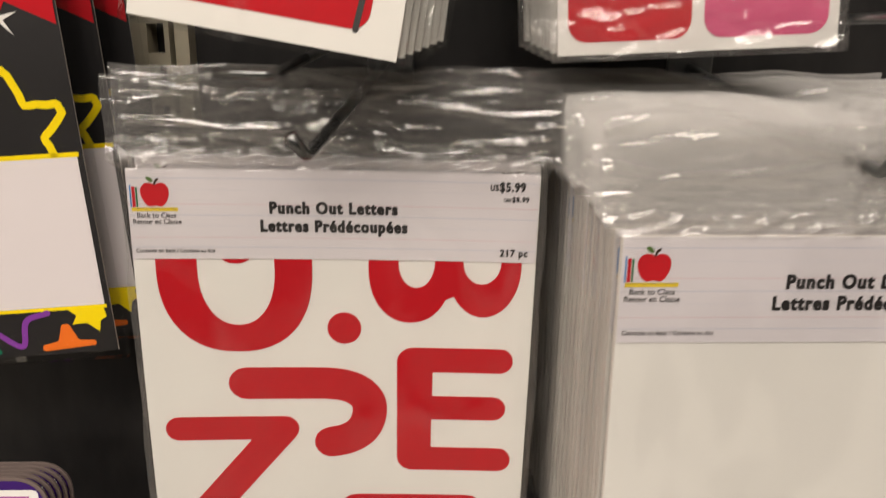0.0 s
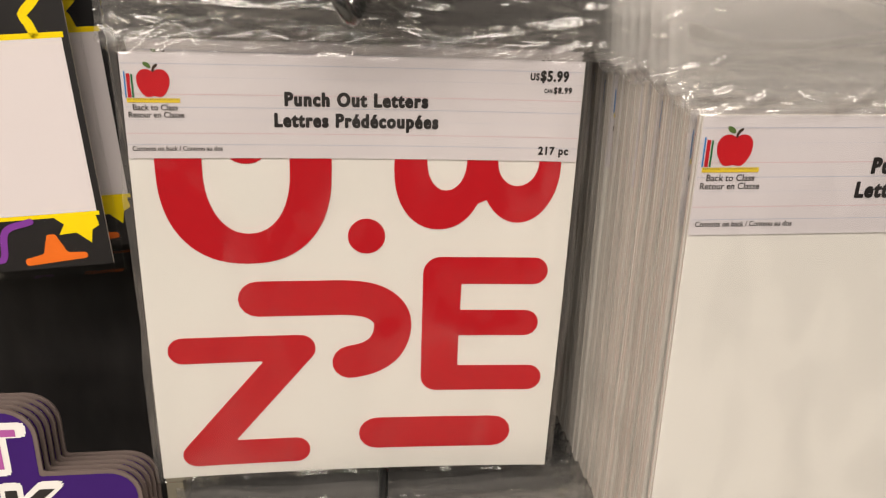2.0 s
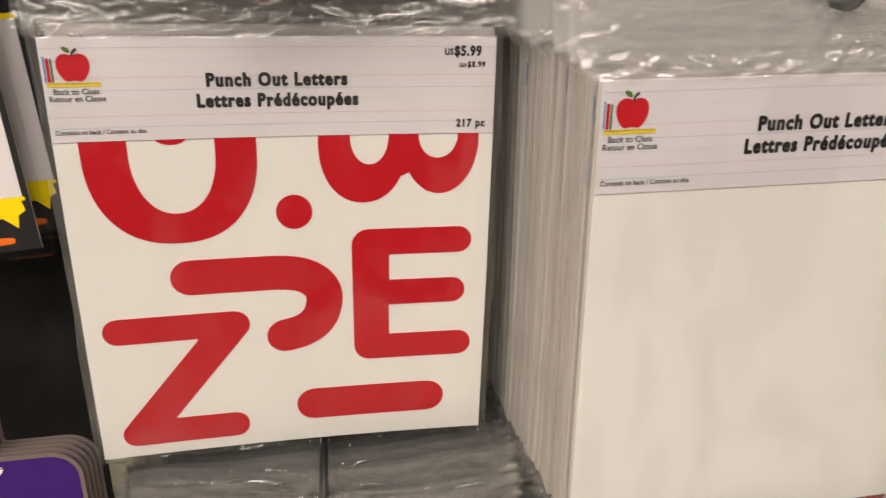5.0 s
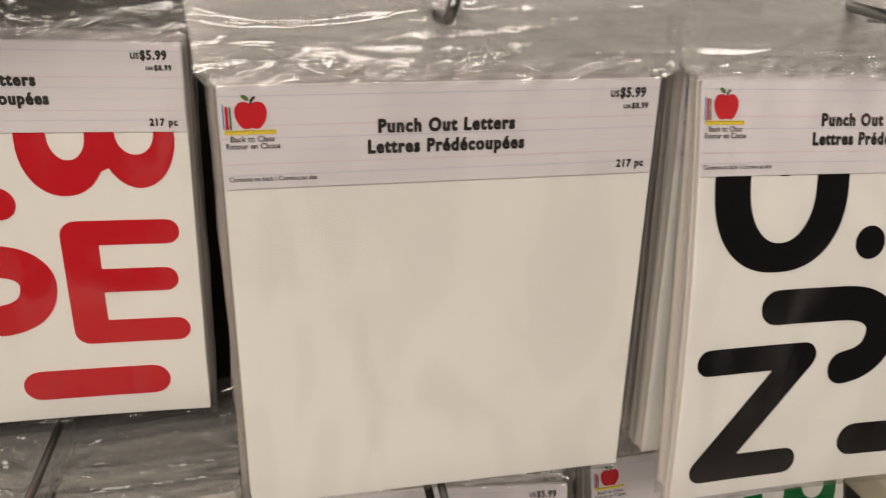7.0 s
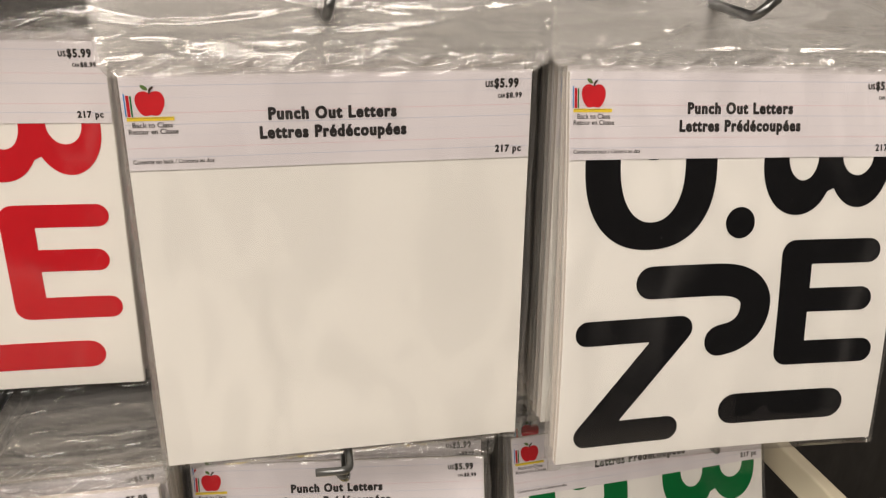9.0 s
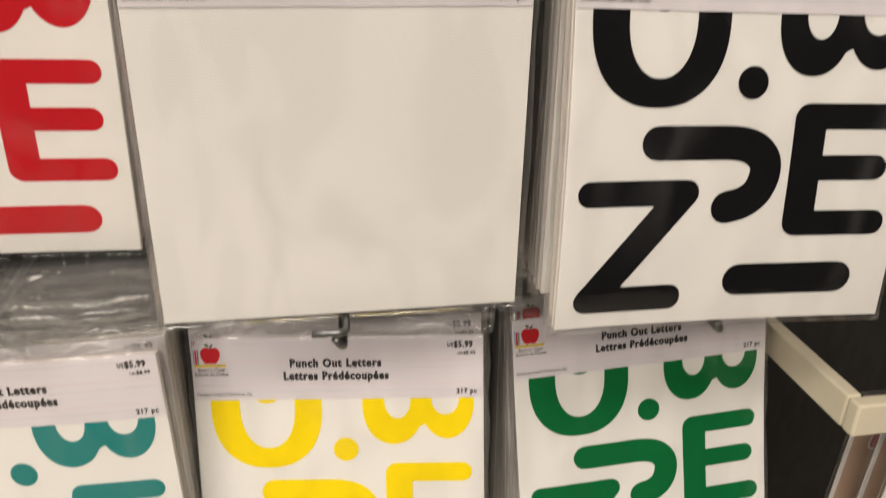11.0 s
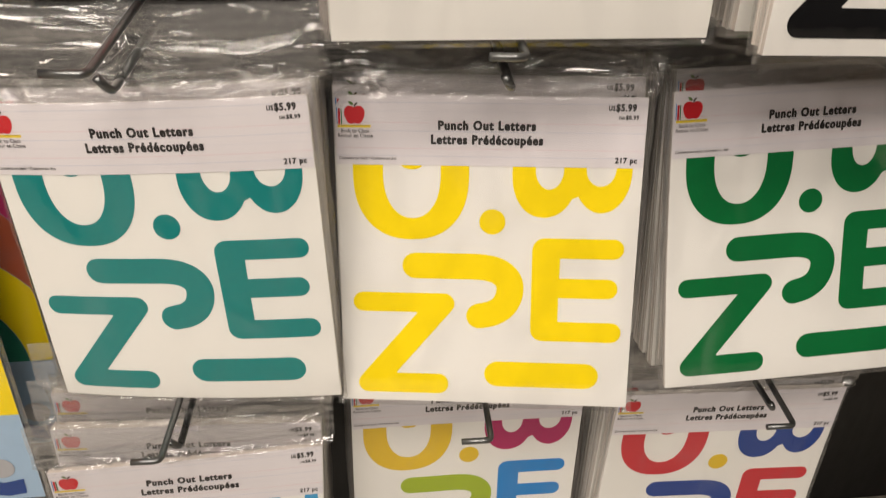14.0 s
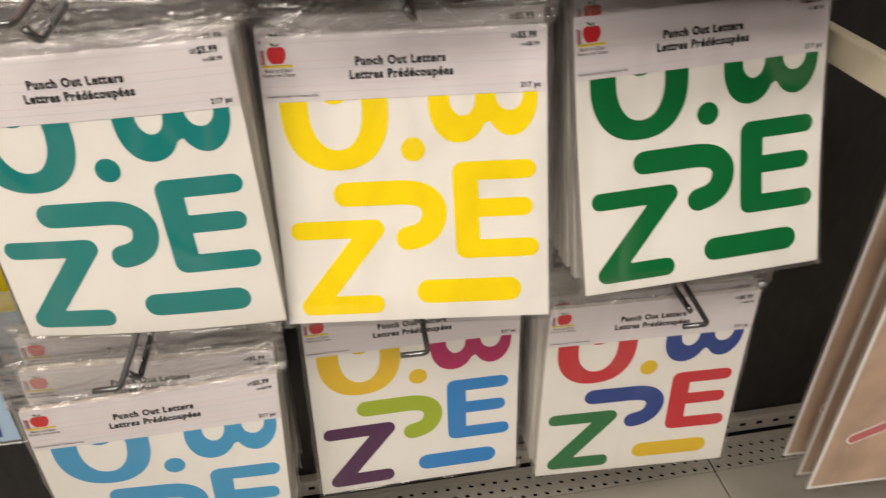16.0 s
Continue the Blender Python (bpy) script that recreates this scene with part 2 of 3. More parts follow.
def rounded(corners, steps=7):
    """A closed outline from corners (u, v, radius), each rounded."""
    out = []
    k = len(corners)
    for i in range(k):
        p = Vector(corners[i][:2])
        r = corners[i][2]
        if r <= 0:
            out.append(tuple(p))
            continue
        a = (Vector(corners[i - 1][:2]) - p).normalized()
        b = (Vector(corners[(i + 1) % k][:2]) - p).normalized()
        half = a.angle(b) / 2
        centre = p + (a + b).normalized() * r / math.sin(half)
        s = p + a * r / math.tan(half) - centre
        e = p + b * r / math.tan(half) - centre
        a0, a1 = math.atan2(s.y, s.x), math.atan2(e.y, e.x)
        turn = (a1 - a0 + math.pi) % math.tau - math.pi
        out += [(centre.x + r * math.cos(a0 + turn * j / steps), centre.y + r * math.sin(a0 + turn * j / steps)) for j in range(steps + 1)]
    return out


def oval(cu, cv, ru, rv, a0=0.0, a1=360.0, steps=32, closed=True, power=2.0):
    """An oval or a piece of one; a power above 2 makes it squarer."""
    out = []
    for i in range(steps if closed else steps + 1):
        c, d = math.cos(radians(a0 + (a1 - a0) * i / steps)), math.sin(radians(a0 + (a1 - a0) * i / steps))
        out.append((cu + ru * math.copysign(abs(c) ** (2 / power), c), cv + rv * math.copysign(abs(d) ** (2 / power), d)))
    return out


def stroke(line, r, smooth=6, caps=8):
    """The outline of a round-ended stroke of half-width r along a line, smoothed between its points."""
    pts = [Vector(p) for p in line]
    if smooth and len(pts) > 2:
        ext = [2 * pts[0] - pts[1]] + pts + [2 * pts[-1] - pts[-2]]
        fine = []
        for i in range(1, len(ext) - 2):
            p0, p1, p2, p3 = ext[i - 1:i + 3]
            for j in range(smooth):
                t = j / smooth
                fine.append(0.5 * (2 * p1 + (p2 - p0) * t + (2 * p0 - 5 * p1 + 4 * p2 - p3) * t * t + (3 * p1 - p0 - 3 * p2 + p3) * t ** 3))
        pts = fine + [pts[-1]]
    left, right = [], []
    for i, p in enumerate(pts):
        d = (pts[min(i + 1, len(pts) - 1)] - pts[max(i - 1, 0)]).normalized()
        nrm = Vector((-d.y, d.x))
        left.append(p + nrm * r)
        right.append(p - nrm * r)
        if i == 0:
            d0 = d
    def cap(c, d):
        a = math.atan2(d.y, d.x) + math.pi / 2
        return [Vector((c.x + r * math.cos(a - math.pi * k / caps), c.y + r * math.sin(a - math.pi * k / caps))) for k in range(1, caps)]
    return [tuple(q) for q in left + cap(pts[-1], d) + right[::-1] + cap(pts[0], -d0)]


def clean(outline):
    out = []
    for p in outline:
        if not out or (Vector(p) - Vector(out[-1])).length > 0.02:
            out.append(p)
    if (Vector(out[0]) - Vector(out[-1])).length < 0.02:
        out.pop()
    return out


class Sheet:
    """A slightly bent sheet in millimetres: u to the right, v up, h off its face towards the viewer."""

    def __init__(self, w, h, bend=(0, 0, 0)):
        self.w, self.h, self.bend = w, h, bend

    def at(self, u, v, off=0.0):
        a, e = (u - self.w / 2) / (self.w / 2), (v - self.h / 2) / (self.h / 2)
        b = self.bend
        return ((u - self.w / 2) / 1000, (b[0] * a * a + b[1] * e * e + b[2] * a * e - off) / 1000, (v - self.h / 2) / 1000)

    def flat(self, shapes, off, thick=0.0, cut=18.0):
        """Outlines filled and laid on the sheet; with a thickness they get edges."""
        bm = bmesh.new()
        for outline in shapes:
            vs = [bm.verts.new((u, 0, v)) for u, v in clean(outline)]
            bm.faces.new(vs)
        bm.normal_update()
        bmesh.ops.triangulate(bm, faces=bm.faces[:])
        if cut:
            us = [v.co.x for v in bm.verts]
            zs = [v.co.z for v in bm.verts]
            for lo, hi, axis in ((min(us), max(us), 0), (min(zs), max(zs), 2)):
                k = math.ceil(lo / cut) * cut
                while k < hi:
                    co, no = [0, 0, 0], [0, 0, 0]
                    co[axis], no[axis] = k, 1
                    bmesh.ops.bisect_plane(bm, geom=bm.verts[:] + bm.edges[:] + bm.faces[:], plane_co=co, plane_no=no, dist=1e-4)
                    k += cut
        bm.normal_update()
        for f in bm.faces:
            if f.normal.y > 0:
                f.normal_flip()
        if thick:
            ret = bmesh.ops.extrude_face_region(bm, geom=bm.faces[:])
            for v in ret["geom"]:
                if isinstance(v, bmesh.types.BMVert):
                    v.co.y = thick
            # the extruded copy is the back; it lies on the sheet
        for v in bm.verts:
            v.co = self.at(v.co.x, v.co.z, off - v.co.y)
        bmesh.ops.recalc_face_normals(bm, faces=bm.faces[:]) if thick else None
        return bm

    def slab(self, u0, v0, u1, v1, front, back, nu=10, nv=10, wobble=0.0):
        """A board with a front, a back and four edges; the edges take the second material."""
        bm = bmesh.new()
        grid = {}
        for side, off in ((0, front), (1, back)):
            for i in range(nu + 1):
                for j in range(nv + 1):
                    grid[side, i, j] = bm.verts.new(self.at(u0 + (u1 - u0) * i / nu, v0 + (v1 - v0) * j / nv, off))
        for i in range(nu):
            for j in range(nv):
                bm.faces.new((grid[0, i, j], grid[0, i + 1, j], grid[0, i + 1, j + 1], grid[0, i, j + 1]))
                bm.faces.new((grid[1, i, j], grid[1, i, j + 1], grid[1, i + 1, j + 1], grid[1, i + 1, j]))
        rim = [(i, 0) for i in range(nu)] + [(nu, j) for j in range(nv)] + [(i, nv) for i in range(nu, 0, -1)] + [(0, j) for j in range(nv, 0, -1)]
        for a, b in zip(rim, rim[1:] + rim[:1]):
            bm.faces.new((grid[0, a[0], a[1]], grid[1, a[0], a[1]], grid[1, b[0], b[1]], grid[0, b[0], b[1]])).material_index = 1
        bmesh.ops.recalc_face_normals(bm, faces=bm.faces[:])
        return bm


WORDS = {}


def word(text, bold=0.0, spread=1.0):
    """Flat triangles of a word in the built-in font, scaled to a unit box."""
    if (text, bold) not in WORDS:
        cu = bpy.data.curves.new("word", "FONT")
        cu.body, cu.offset, cu.resolution_u, cu.space_character = text, bold, 4, spread
        ob = bpy.data.objects.new("word", cu)
        scene.collection.objects.link(ob)
        bpy.context.view_layer.update()
        me = bpy.data.meshes.new_from_object(ob.evaluated_get(bpy.context.evaluated_depsgraph_get()))
        pts = [(v.co.x, v.co.y) for v in me.vertices]
        faces = [tuple(p.vertices) for p in me.polygons]
        bpy.data.objects.remove(ob)
        bpy.data.meshes.remove(me)
        xs, ys = [p[0] for p in pts], [p[1] for p in pts]
        x0, x1, y1 = min(xs), max(xs), max(ys)
        WORDS[text, bold] = ([((x - x0) / (x1 - x0), y / y1) for x, y in pts], faces)
    return WORDS[text, bold]


HEAVY = ((-4, -1, 0), (-3, 1, 0), (-2, -0.75, -0.6), (-1, 0.75, -0.6), (0, 0, 0), (1, -0.75, 0.6), (2, 0.75, 0.6), (3, 0, -0.8), (4, 0, 0.8))


def lettering(sheet, items, off):
    """Words (text, left, right, baseline, height of capitals, bold) laid on a sheet as one print."""
    bm = bmesh.new()
    for text, u0, u1, v0, high, bold in items:
        pts, faces = word(text, min(bold, 0.02), 1.2 if bold > 0.022 else 1.0)
        # heavier type: the word again, a little to either side
        step = (bold - 0.015) * high * 1.15
        for k, du, dv in HEAVY if bold > 0.022 else ((0, 0, 0),):
            vs = [bm.verts.new(sheet.at(u0 + (u1 - u0) * x + du * step, v0 + high * y + dv * step, off + 0.012 * k)) for x, y in pts]
            for f in faces:
                bm.faces.new([vs[i] for i in f])
    bm.normal_update()
    for f in bm.faces:
        if f.normal.y > 0:
            f.normal_flip()
    return bm


def strip(u0, v0, u1, v1):
    return [(u0, v0), (u1, v0), (u1, v1), (u0, v1)]


# ---- the shop: floor, walls, ceiling and the display wall ----
def setting(name, bm, material, label, category):
    return tagged(part(name, bm, material), label, category, "", "structure")


setting("floor", box((-4.6, -4.2, -0.1), (3.6, 0.70, 0.0)), FLOOR, "polished beige vinyl shop floor", "floor")
setting("ceiling", box((-4.6, -4.2, 3.0), (3.6, 0.70, 3.1)), CEIL, "off-white suspended shop ceiling", "ceiling")
# out of view; kept dark in place of opposite shelves, for the film's reflections
setting("wall_south", box((-4.6, -4.3, 0.0), (3.6, -4.202, 3.0)), SHADE, "unseen plain dark wall across the aisle", "wall")
# unseen stand-in for opposite shelves, added to give the bags a dark reflection
setting("opposite_shelves_stand_in", box((-4.6, -2.12, 0.0), (3.6, -2.0, 1.75)), SHADE, "unseen dark stand-in for the shelves across the aisle", "wall")
setting("wall_west", box((-4.7, -4.2, 0.0), (-4.602, 0.70, 3.0)), WALLPAINT, "plain beige painted shop wall", "wall")
setting("wall_east", box((3.602, -4.2, 0.0), (3.7, 0.70, 3.0)), WALLPAINT, "plain beige painted shop wall", "wall")
setting("wall_north", box((-4.6, 0.704, 0.0), (3.6, 0.80, 3.0)), WALLPAINT, "plain beige painted shop wall", "wall")
setting("display_panel", box((-4.6, 0.562, 0.1), (3.6, 0.60, 2.2), 0.002), PANEL, "charcoal black display back panel with fine scuffs", "panel")

for x, y in LAMPS:
    lamp = thing("ceiling_light", pose(x, y, 3.0), "white fluorescent ceiling light in a slim housing", "ceiling light", "ceiling lights")
    bm = bmesh.new()
    add_box(bm, (-0.62, -0.325, -0.05), (0.62, -0.305, -0.002))
    add_box(bm, (-0.62, 0.305, -0.05), (0.62, 0.325, -0.002))
    add_box(bm, (-0.62, -0.304, -0.02), (0.62, 0.304, -0.004))
    part("housing", bm, CEIL, lamp)
    data = bpy.data.lights.new("tubes", "AREA")
    data.shape, data.size, data.size_y, data.energy, data.color = "RECTANGLE", 1.2, 0.60, LAMP_POWER, LAMP_COLOUR
    ob = new("tubes", data)
    ob.location = (x, y, 2.95)

# slotted upright between two bays
UPX, UPY = -0.1655, 0.540
bm = bmesh.new()
add_box(bm, (-0.0185, 0.0, 0.1), (-0.0065, 0.022, 2.2))
add_box(bm, (0.0045, 0.0, 0.1), (0.0075, 0.022, 2.2))
add_box(bm, (0.0100, 0.004, 0.1), (0.0190, 0.022, 2.2))
z = 0.1
while z < 2.19:
    add_box(bm, (-0.0065, 0.0005, z), (0.0045, 0.010, z + 0.0075))
    z += 0.0265
up = setting("upright", bm, CREAM, "cream enamelled slotted steel upright", "upright")
up.location = (UPX, UPY, 0)
up2 = copy_thing(up, pose(-1.385, UPY, 0))
up3 = copy_thing(up, pose(1.275, UPY, 0))

# perforated base deck and its back rail
DECKZ = 0.165
rail_bm = box((-3.02, 0.546, DECKZ - 0.007), (3.4, 0.5615, DECKZ + 0.019), 0.002)
rail_ob = setting("back_rail", rail_bm, DECK, "greige steel back rail above the base deck", "rail")
slots = bmesh.new()
for i in range(60):
    add_box(slots, (-0.4 + 0.026 * i, 0.5454, DECKZ + 0.005), (-0.391 + 0.026 * i, 0.5468, DECKZ + 0.010))
tagged(part("rail_slots", slots, DARK, rail_ob), kind="stuff")
setting("deck_joint", box((-3.0, 0.5345, DECKZ - 0.03), (3.4, 0.561, DECKZ - 0.0075)), DARK, "dark joint between deck and panel", "joint")
SEAM = 0.622
for x0, x1 in ((-0.59, SEAM), (SEAM, 1.83), (1.83, 3.04), (-1.80, -0.59)):
    deck = thing("base_deck", pose((x0 + x1) / 2, 0.30, 0), "greige enamelled steel base deck with punched holes", "shelf", "base decks")
    w = (x1 - x0) / 2 - 0.001
    bm = bmesh.new()
    add_box(bm, (-w, -0.22, DECKZ - 0.03), (w, 0.1795, DECKZ), 0.0015)
    add_box(bm, (-w, 0.2245, DECKZ - 0.03), (w, 0.2340, DECKZ))
    part("tray", bm, DECK, deck)
    part("kick_plate", box((-w, -0.21, 0.002), (w, -0.195, DECKZ - 0.031)), DECK, deck)
    # backing strip with the dark inside of the holes put into its colour
    part("hole_shade_backing", box((-w, 0.180, DECKZ - 0.03), (w, 0.224, DECKZ - 0.008)), DARK, deck)
    # punched strip: three staggered rows, every cell a square ring round an eight-sided hole
    bm = bmesh.new()
    cols, rowsn, top = int(2 * w / 0.0162), 3, DECKZ - 0.0005
    cw, ch = 2 * w / cols, 0.045 / rowsn
    for j in range(rowsn):
        y0 = 0.1795 + j * ch
        if j == 1:
            for u0, u1 in ((-w, -w + cw / 2), (w - cw / 2, w)):
                bm.faces.new([bm.verts.new(p) for p in ((u0, y0, top), (u1, y0, top), (u1, y0 + ch, top), (u0, y0 + ch, top))])
        for i in range(cols - (j == 1)):
            cx, cy = -w + (i + (1.0 if j == 1 else 0.5)) * cw, y0 + ch / 2
            ring = [(cx + 0.0040 * math.cos(radians(22.5 + 45 * k)), cy + 0.0036 * math.sin(radians(22.5 + 45 * k))) for k in range(8)]
            rim = [(cx + cw / 2 * a, cy + ch / 2 * b) for a, b in ((1, .41), (.41, 1), (-.41, 1), (-1, .41), (-1, -.41), (-.41, -1), (.41, -1), (1, -.41))]
            inner = [bm.verts.new((*p, top)) for p in ring]
            low = [bm.verts.new((*p, DECKZ - 0.004)) for p in ring]
            outer = [bm.verts.new((*p, top)) for p in rim]
            for k in range(8):
                m = (k + 1) % 8
                bm.faces.new((outer[k], outer[m], inner[m], inner[k]))
                bm.faces.new((inner[k], inner[m], low[m], low[k]))
            for a, b, c in ((0, 1, (1, 1)), (2, 3, (-1, 1)), (4, 5, (-1, -1)), (6, 7, (1, -1))):
                bm.faces.new((outer[a], bm.verts.new((cx + cw / 2 * c[0], cy + ch / 2 * c[1], top)), outer[b]))
    tagged(part("punched_strip", bm, DECK, deck), kind="stuff")


# ---- hooks ----
def peg_hook(root, tip, arm_end, cross, turn=-0.006, label="dark zinc wire display hook with a price-tag arm"):
    """A wire hook from the panel: a prong with an upturned tip and, above it, an arm that ends in a cross bar."""
    x, y, z = root
    ob = thing("peg_hook", pose(x, y, z), label, "hook", "display hooks")
    part("back_plate", box((-0.016, -0.005, -0.012), (0.016, 0.0, 0.05), 0.0015), WIRE, ob)
    t = Vector(tip) - Vector(root)
    p = bend_path([(0, -0.004, 0.008), tuple(t), tuple(t + Vector((turn, -0.003, 0.010)))], 0.006)
    part("prong", tube(bmesh.new(), p, 0.0028), WIRE, ob, smooth=True)
    if arm_end:
        a = Vector(arm_end) - Vector(root)
        p = bend_path([(0.002, -0.004, 0.036), tuple(a), tuple(a + Vector((cross, 0.0, 0.0005)))], 0.005)
        part("tag_arm", tube(bmesh.new(), p, 0.0025), WIRE, ob, smooth=True)
    return ob


PANELY = 0.562
peg_hook((-0.014, PANELY, 1.185), (-0.0440, 0.322, 1.167), (-0.058, 0.335, 1.199), -0.024)
peg_hook((0.195, PANELY, 1.180), (0.1940, 0.310, 1.164), (0.215, 0.300, 1.228), 0.022, 0.002)
peg_hook((0.435, PANELY, 1.180), (0.4090, 0.272, 1.168), (0.445, 0.285, 1.230), 0.022, 0.010)
peg_hook((-0.020, PANELY, 0.880), (-0.0340, 0.330, 0.870), (-0.036, 0.300, 0.891), -0.024)
peg_hook((0.205, PANELY, 0.885), (0.1990, 0.330, 0.868), (0.199, 0.300, 0.898), -0.021)
peg_hook((0.440, PANELY, 0.890), (0.4560, 0.310, 0.872), (0.462, 0.285, 0.905), 0.020)
peg_hook((-0.020, PANELY, 0.590), (-0.0370, 0.338, 0.582), (-0.041, 0.300, 0.608), -0.020)
peg_hook((0.205, PANELY, 0.590), (0.2010, 0.360, 0.588), (0.200, 0.310, 0.596), -0.023)
peg_hook((0.450, PANELY, 0.580), (0.4570, 0.352, 0.567), (0.455, 0.318, 0.581), -0.024)

# ---- letter packs ----
CW, CH = 216.0, 232.0
HEAD = 183.6


def letter_shapes():
    """The punched pieces printed on a card, in millimetres from the card's lower left corner."""
    ring = [(53 - 41.5, 190)] + oval(53, 177, 41.5, 48, 180, 360, 32, False, 2.3) + [(53 + 41.5, 190), (53.7 + 20.6, 190)] + oval(53.7, 177, 20.6, 32, 360, 180, 24, False, 2.15) + [(53.7 - 20.6, 190)]
    lobes = ([(125.3, 190)] + oval(148, 178, 22.9, 31, 180, 328, 18, False, 2.12) + oval(188.4, 180, 20.2, 29, 216, 360, 18, False) + [(208.5, 190), (197.6, 190)]
             + oval(187.2, 183, 10.4, 12.6, 360, 180, 12, False) + [(176.8, 190), (161.2, 190)] + oval(151.3, 182, 9.9, 14.4, 360, 180, 12, False) + [(141.4, 190)])
    tail = oval(53.7, 186, 8.5, 5.2, 180, 360, 10, False)
    dot = oval(111.6, 143.2, 9.4, 9.4)
    crook = stroke([(56, 109), (82, 109), (106, 108.6), (118.3, 104.9), (124.9, 97.3), (125.2, 87.6), (121, 78.6), (113, 73), (103.5, 70.6)], 9.9)
    ee = rounded([(141, 131.7, 9), (206.8, 131.7, 7.4), (206.8, 116.6, 7.4), (161.4, 116.6, 0.6), (161.4, 101.3, 0.6), (204.0, 101.3, 7.4), (204.0, 86.2, 7.4),
                  (161.2, 86.2, 0.6), (161.4, 67.5, 0.6), (208.4, 67.5, 7.5), (208.4, 52.0, 7.5), (141.6, 52.0, 9)])
    zed = rounded([(9.2, 87.7, 7.4), (93.8, 87.7, 8.0), (40.6, 23.1, 0.6), (80.6, 23.1, 7.6), (80.6, 7.2, 7.6), (3.2, 7.2, 7.6), (57.6, 72.6, 0.6), (9.2, 72.6, 7.4)])
    bar = stroke([(118, 24.4), (183.6, 24.4)], 10.1)
    return [("ring", [ring]), ("ring_tail", [tail]), ("double_curve", [lobes]), ("dot", [dot]), ("crook", [crook]), ("letter_e", [ee]), ("letter_z", [zed]), ("bar", [bar])]


SHAPES = letter_shapes()
def soften(line, times=2):
    """Rounds off a closed outline by cutting its corners."""
    for _ in range(times):
        line = [(a[0] * t + b[0] * (1 - t), a[1] * t + b[1] * (1 - t)) for a, b in zip(line, line[1:] + line[:1]) for t in (0.75, 0.25)]
    return line


APPLE_OUT = soften([(14.3, 224.0), (16.5, 225.2), (19.5, 224.8), (21.4, 222.3), (21.5, 218.6), (20.0, 214.8), (17.8, 212.4), (15.6, 212.6), (14.3, 213.0), (12.9, 212.6), (10.6, 212.4), (8.4, 214.8), (6.9, 218.6), (7.0, 222.3), (9.0, 224.8), (12.0, 225.2)])


def pack_header(sheet, parent):
    """The ruled paper header with its logo, title and prices."""
    head = part("header", sheet.slab(0.2, HEAD, CW - 0.4, CH + 0.6, 0.75, 0.45, 48, 3), [HEADER, HEADER], parent, "pale lilac ruled paper header")
    for name, mt, lines in (("blue_rules", BLUE_LINE, (227.6, 207.8, 190.2)), ("pink_rules", PINK_LINE, (213.8, 195.6))):
        part(name, sheet.flat([strip(0.4, v - 0.16, CW - 0.6, v + 0.16) for v in lines], 0.85), mt, head)
    dashes = [strip(0.6 + 2.4 * i, v - 0.14, 2.1 + 2.4 * i, v + 0.14) for v in (221.6, 202.0) for i in range(int(CW / 2.4))]
    part("dashed_rules", sheet.flat(dashes, 0.85, cut=0), PALE_LINE, head)
    o = 1.0
    part("apple", sheet.flat([APPLE_OUT], o), APPLE, head, "red apple emblem")
    part("leaf", sheet.flat([soften([(10.2, 228.4), (12.2, 228.2), (13.6, 226.8), (13.8, 225.4), (12.0, 225.6), (10.4, 226.9)], 1)], o + 0.05), LEAF, head)
    part("stalk", sheet.flat([soften([(13.8, 223.8), (14.8, 223.6), (15.2, 225.5), (16.9, 226.8), (16.3, 227.8), (14.3, 226.4)], 1)], o + 0.1), STALK, head)
    part("ruler", sheet.flat([strip(2.0, 209.9, 25.4, 211.9)], o), RULER, head, "yellow ruler emblem")
    part("ruler_marks", sheet.flat([strip(2.6 + 0.75 * i, 211.0, 2.8 + 0.75 * i, 211.8) for i in range(30)], o + 0.05, cut=0), GREY_INK, head)
    for name, mt, u0, u1, v1 in (("blue_pencil", INKS["blue"], 1.6, 2.2, 224.0), ("red_book", APPLE, 2.7, 4.2, 223.0), ("green_pencil", INKS["pine"], 4.6, 5.4, 222.8)):
        part(name, sheet.flat([strip(u0, 212.2, u1, v1)], o), mt, head)
    for name, mt, text, u0, u1, v0, high, bold in (
            ("series_name", GREY_INK, "Back to Class", 4.4, 24.2, 206.4, 2.7, 0.012), ("french_series_name", GREY_INK, "Retour en Classe", 2.2, 26.8, 203.0, 2.7, 0.012),
            ("contents_note", GREY_INK, "Contents on back / Contenu au dos", 2.4, 43.2, 187.3, 2.3, 0.016),
            ("title", INK, "Punch Out Letters", 73.0, 140.3, 209.2, 6.2, 0.064), ("french_title", INK, "Lettres Prédécoupées", 68.0, 145.6, 199.2, 6.2, 0.064),
            ("currency", INK, "US", 189.6, 193.8, 223.6, 3.2, 0.05), ("price", INK, "$5.99", 194.6, 208.0, 223.3, 4.8, 0.055),
            ("second_currency", INK, "CAN", 196.8, 200.6, 217.6, 2.0, 0.04), ("second_price", INK, "$8.99", 201.4, 210.2, 217.5, 2.9, 0.045),
            ("piece_count", INK, "217 pc", 196.2, 211.0, 187.2, 3.9, 0.05)):
        part(name, lettering(sheet, [(text, u0, u1, v0, high, bold)], o), mt, head)
    return head


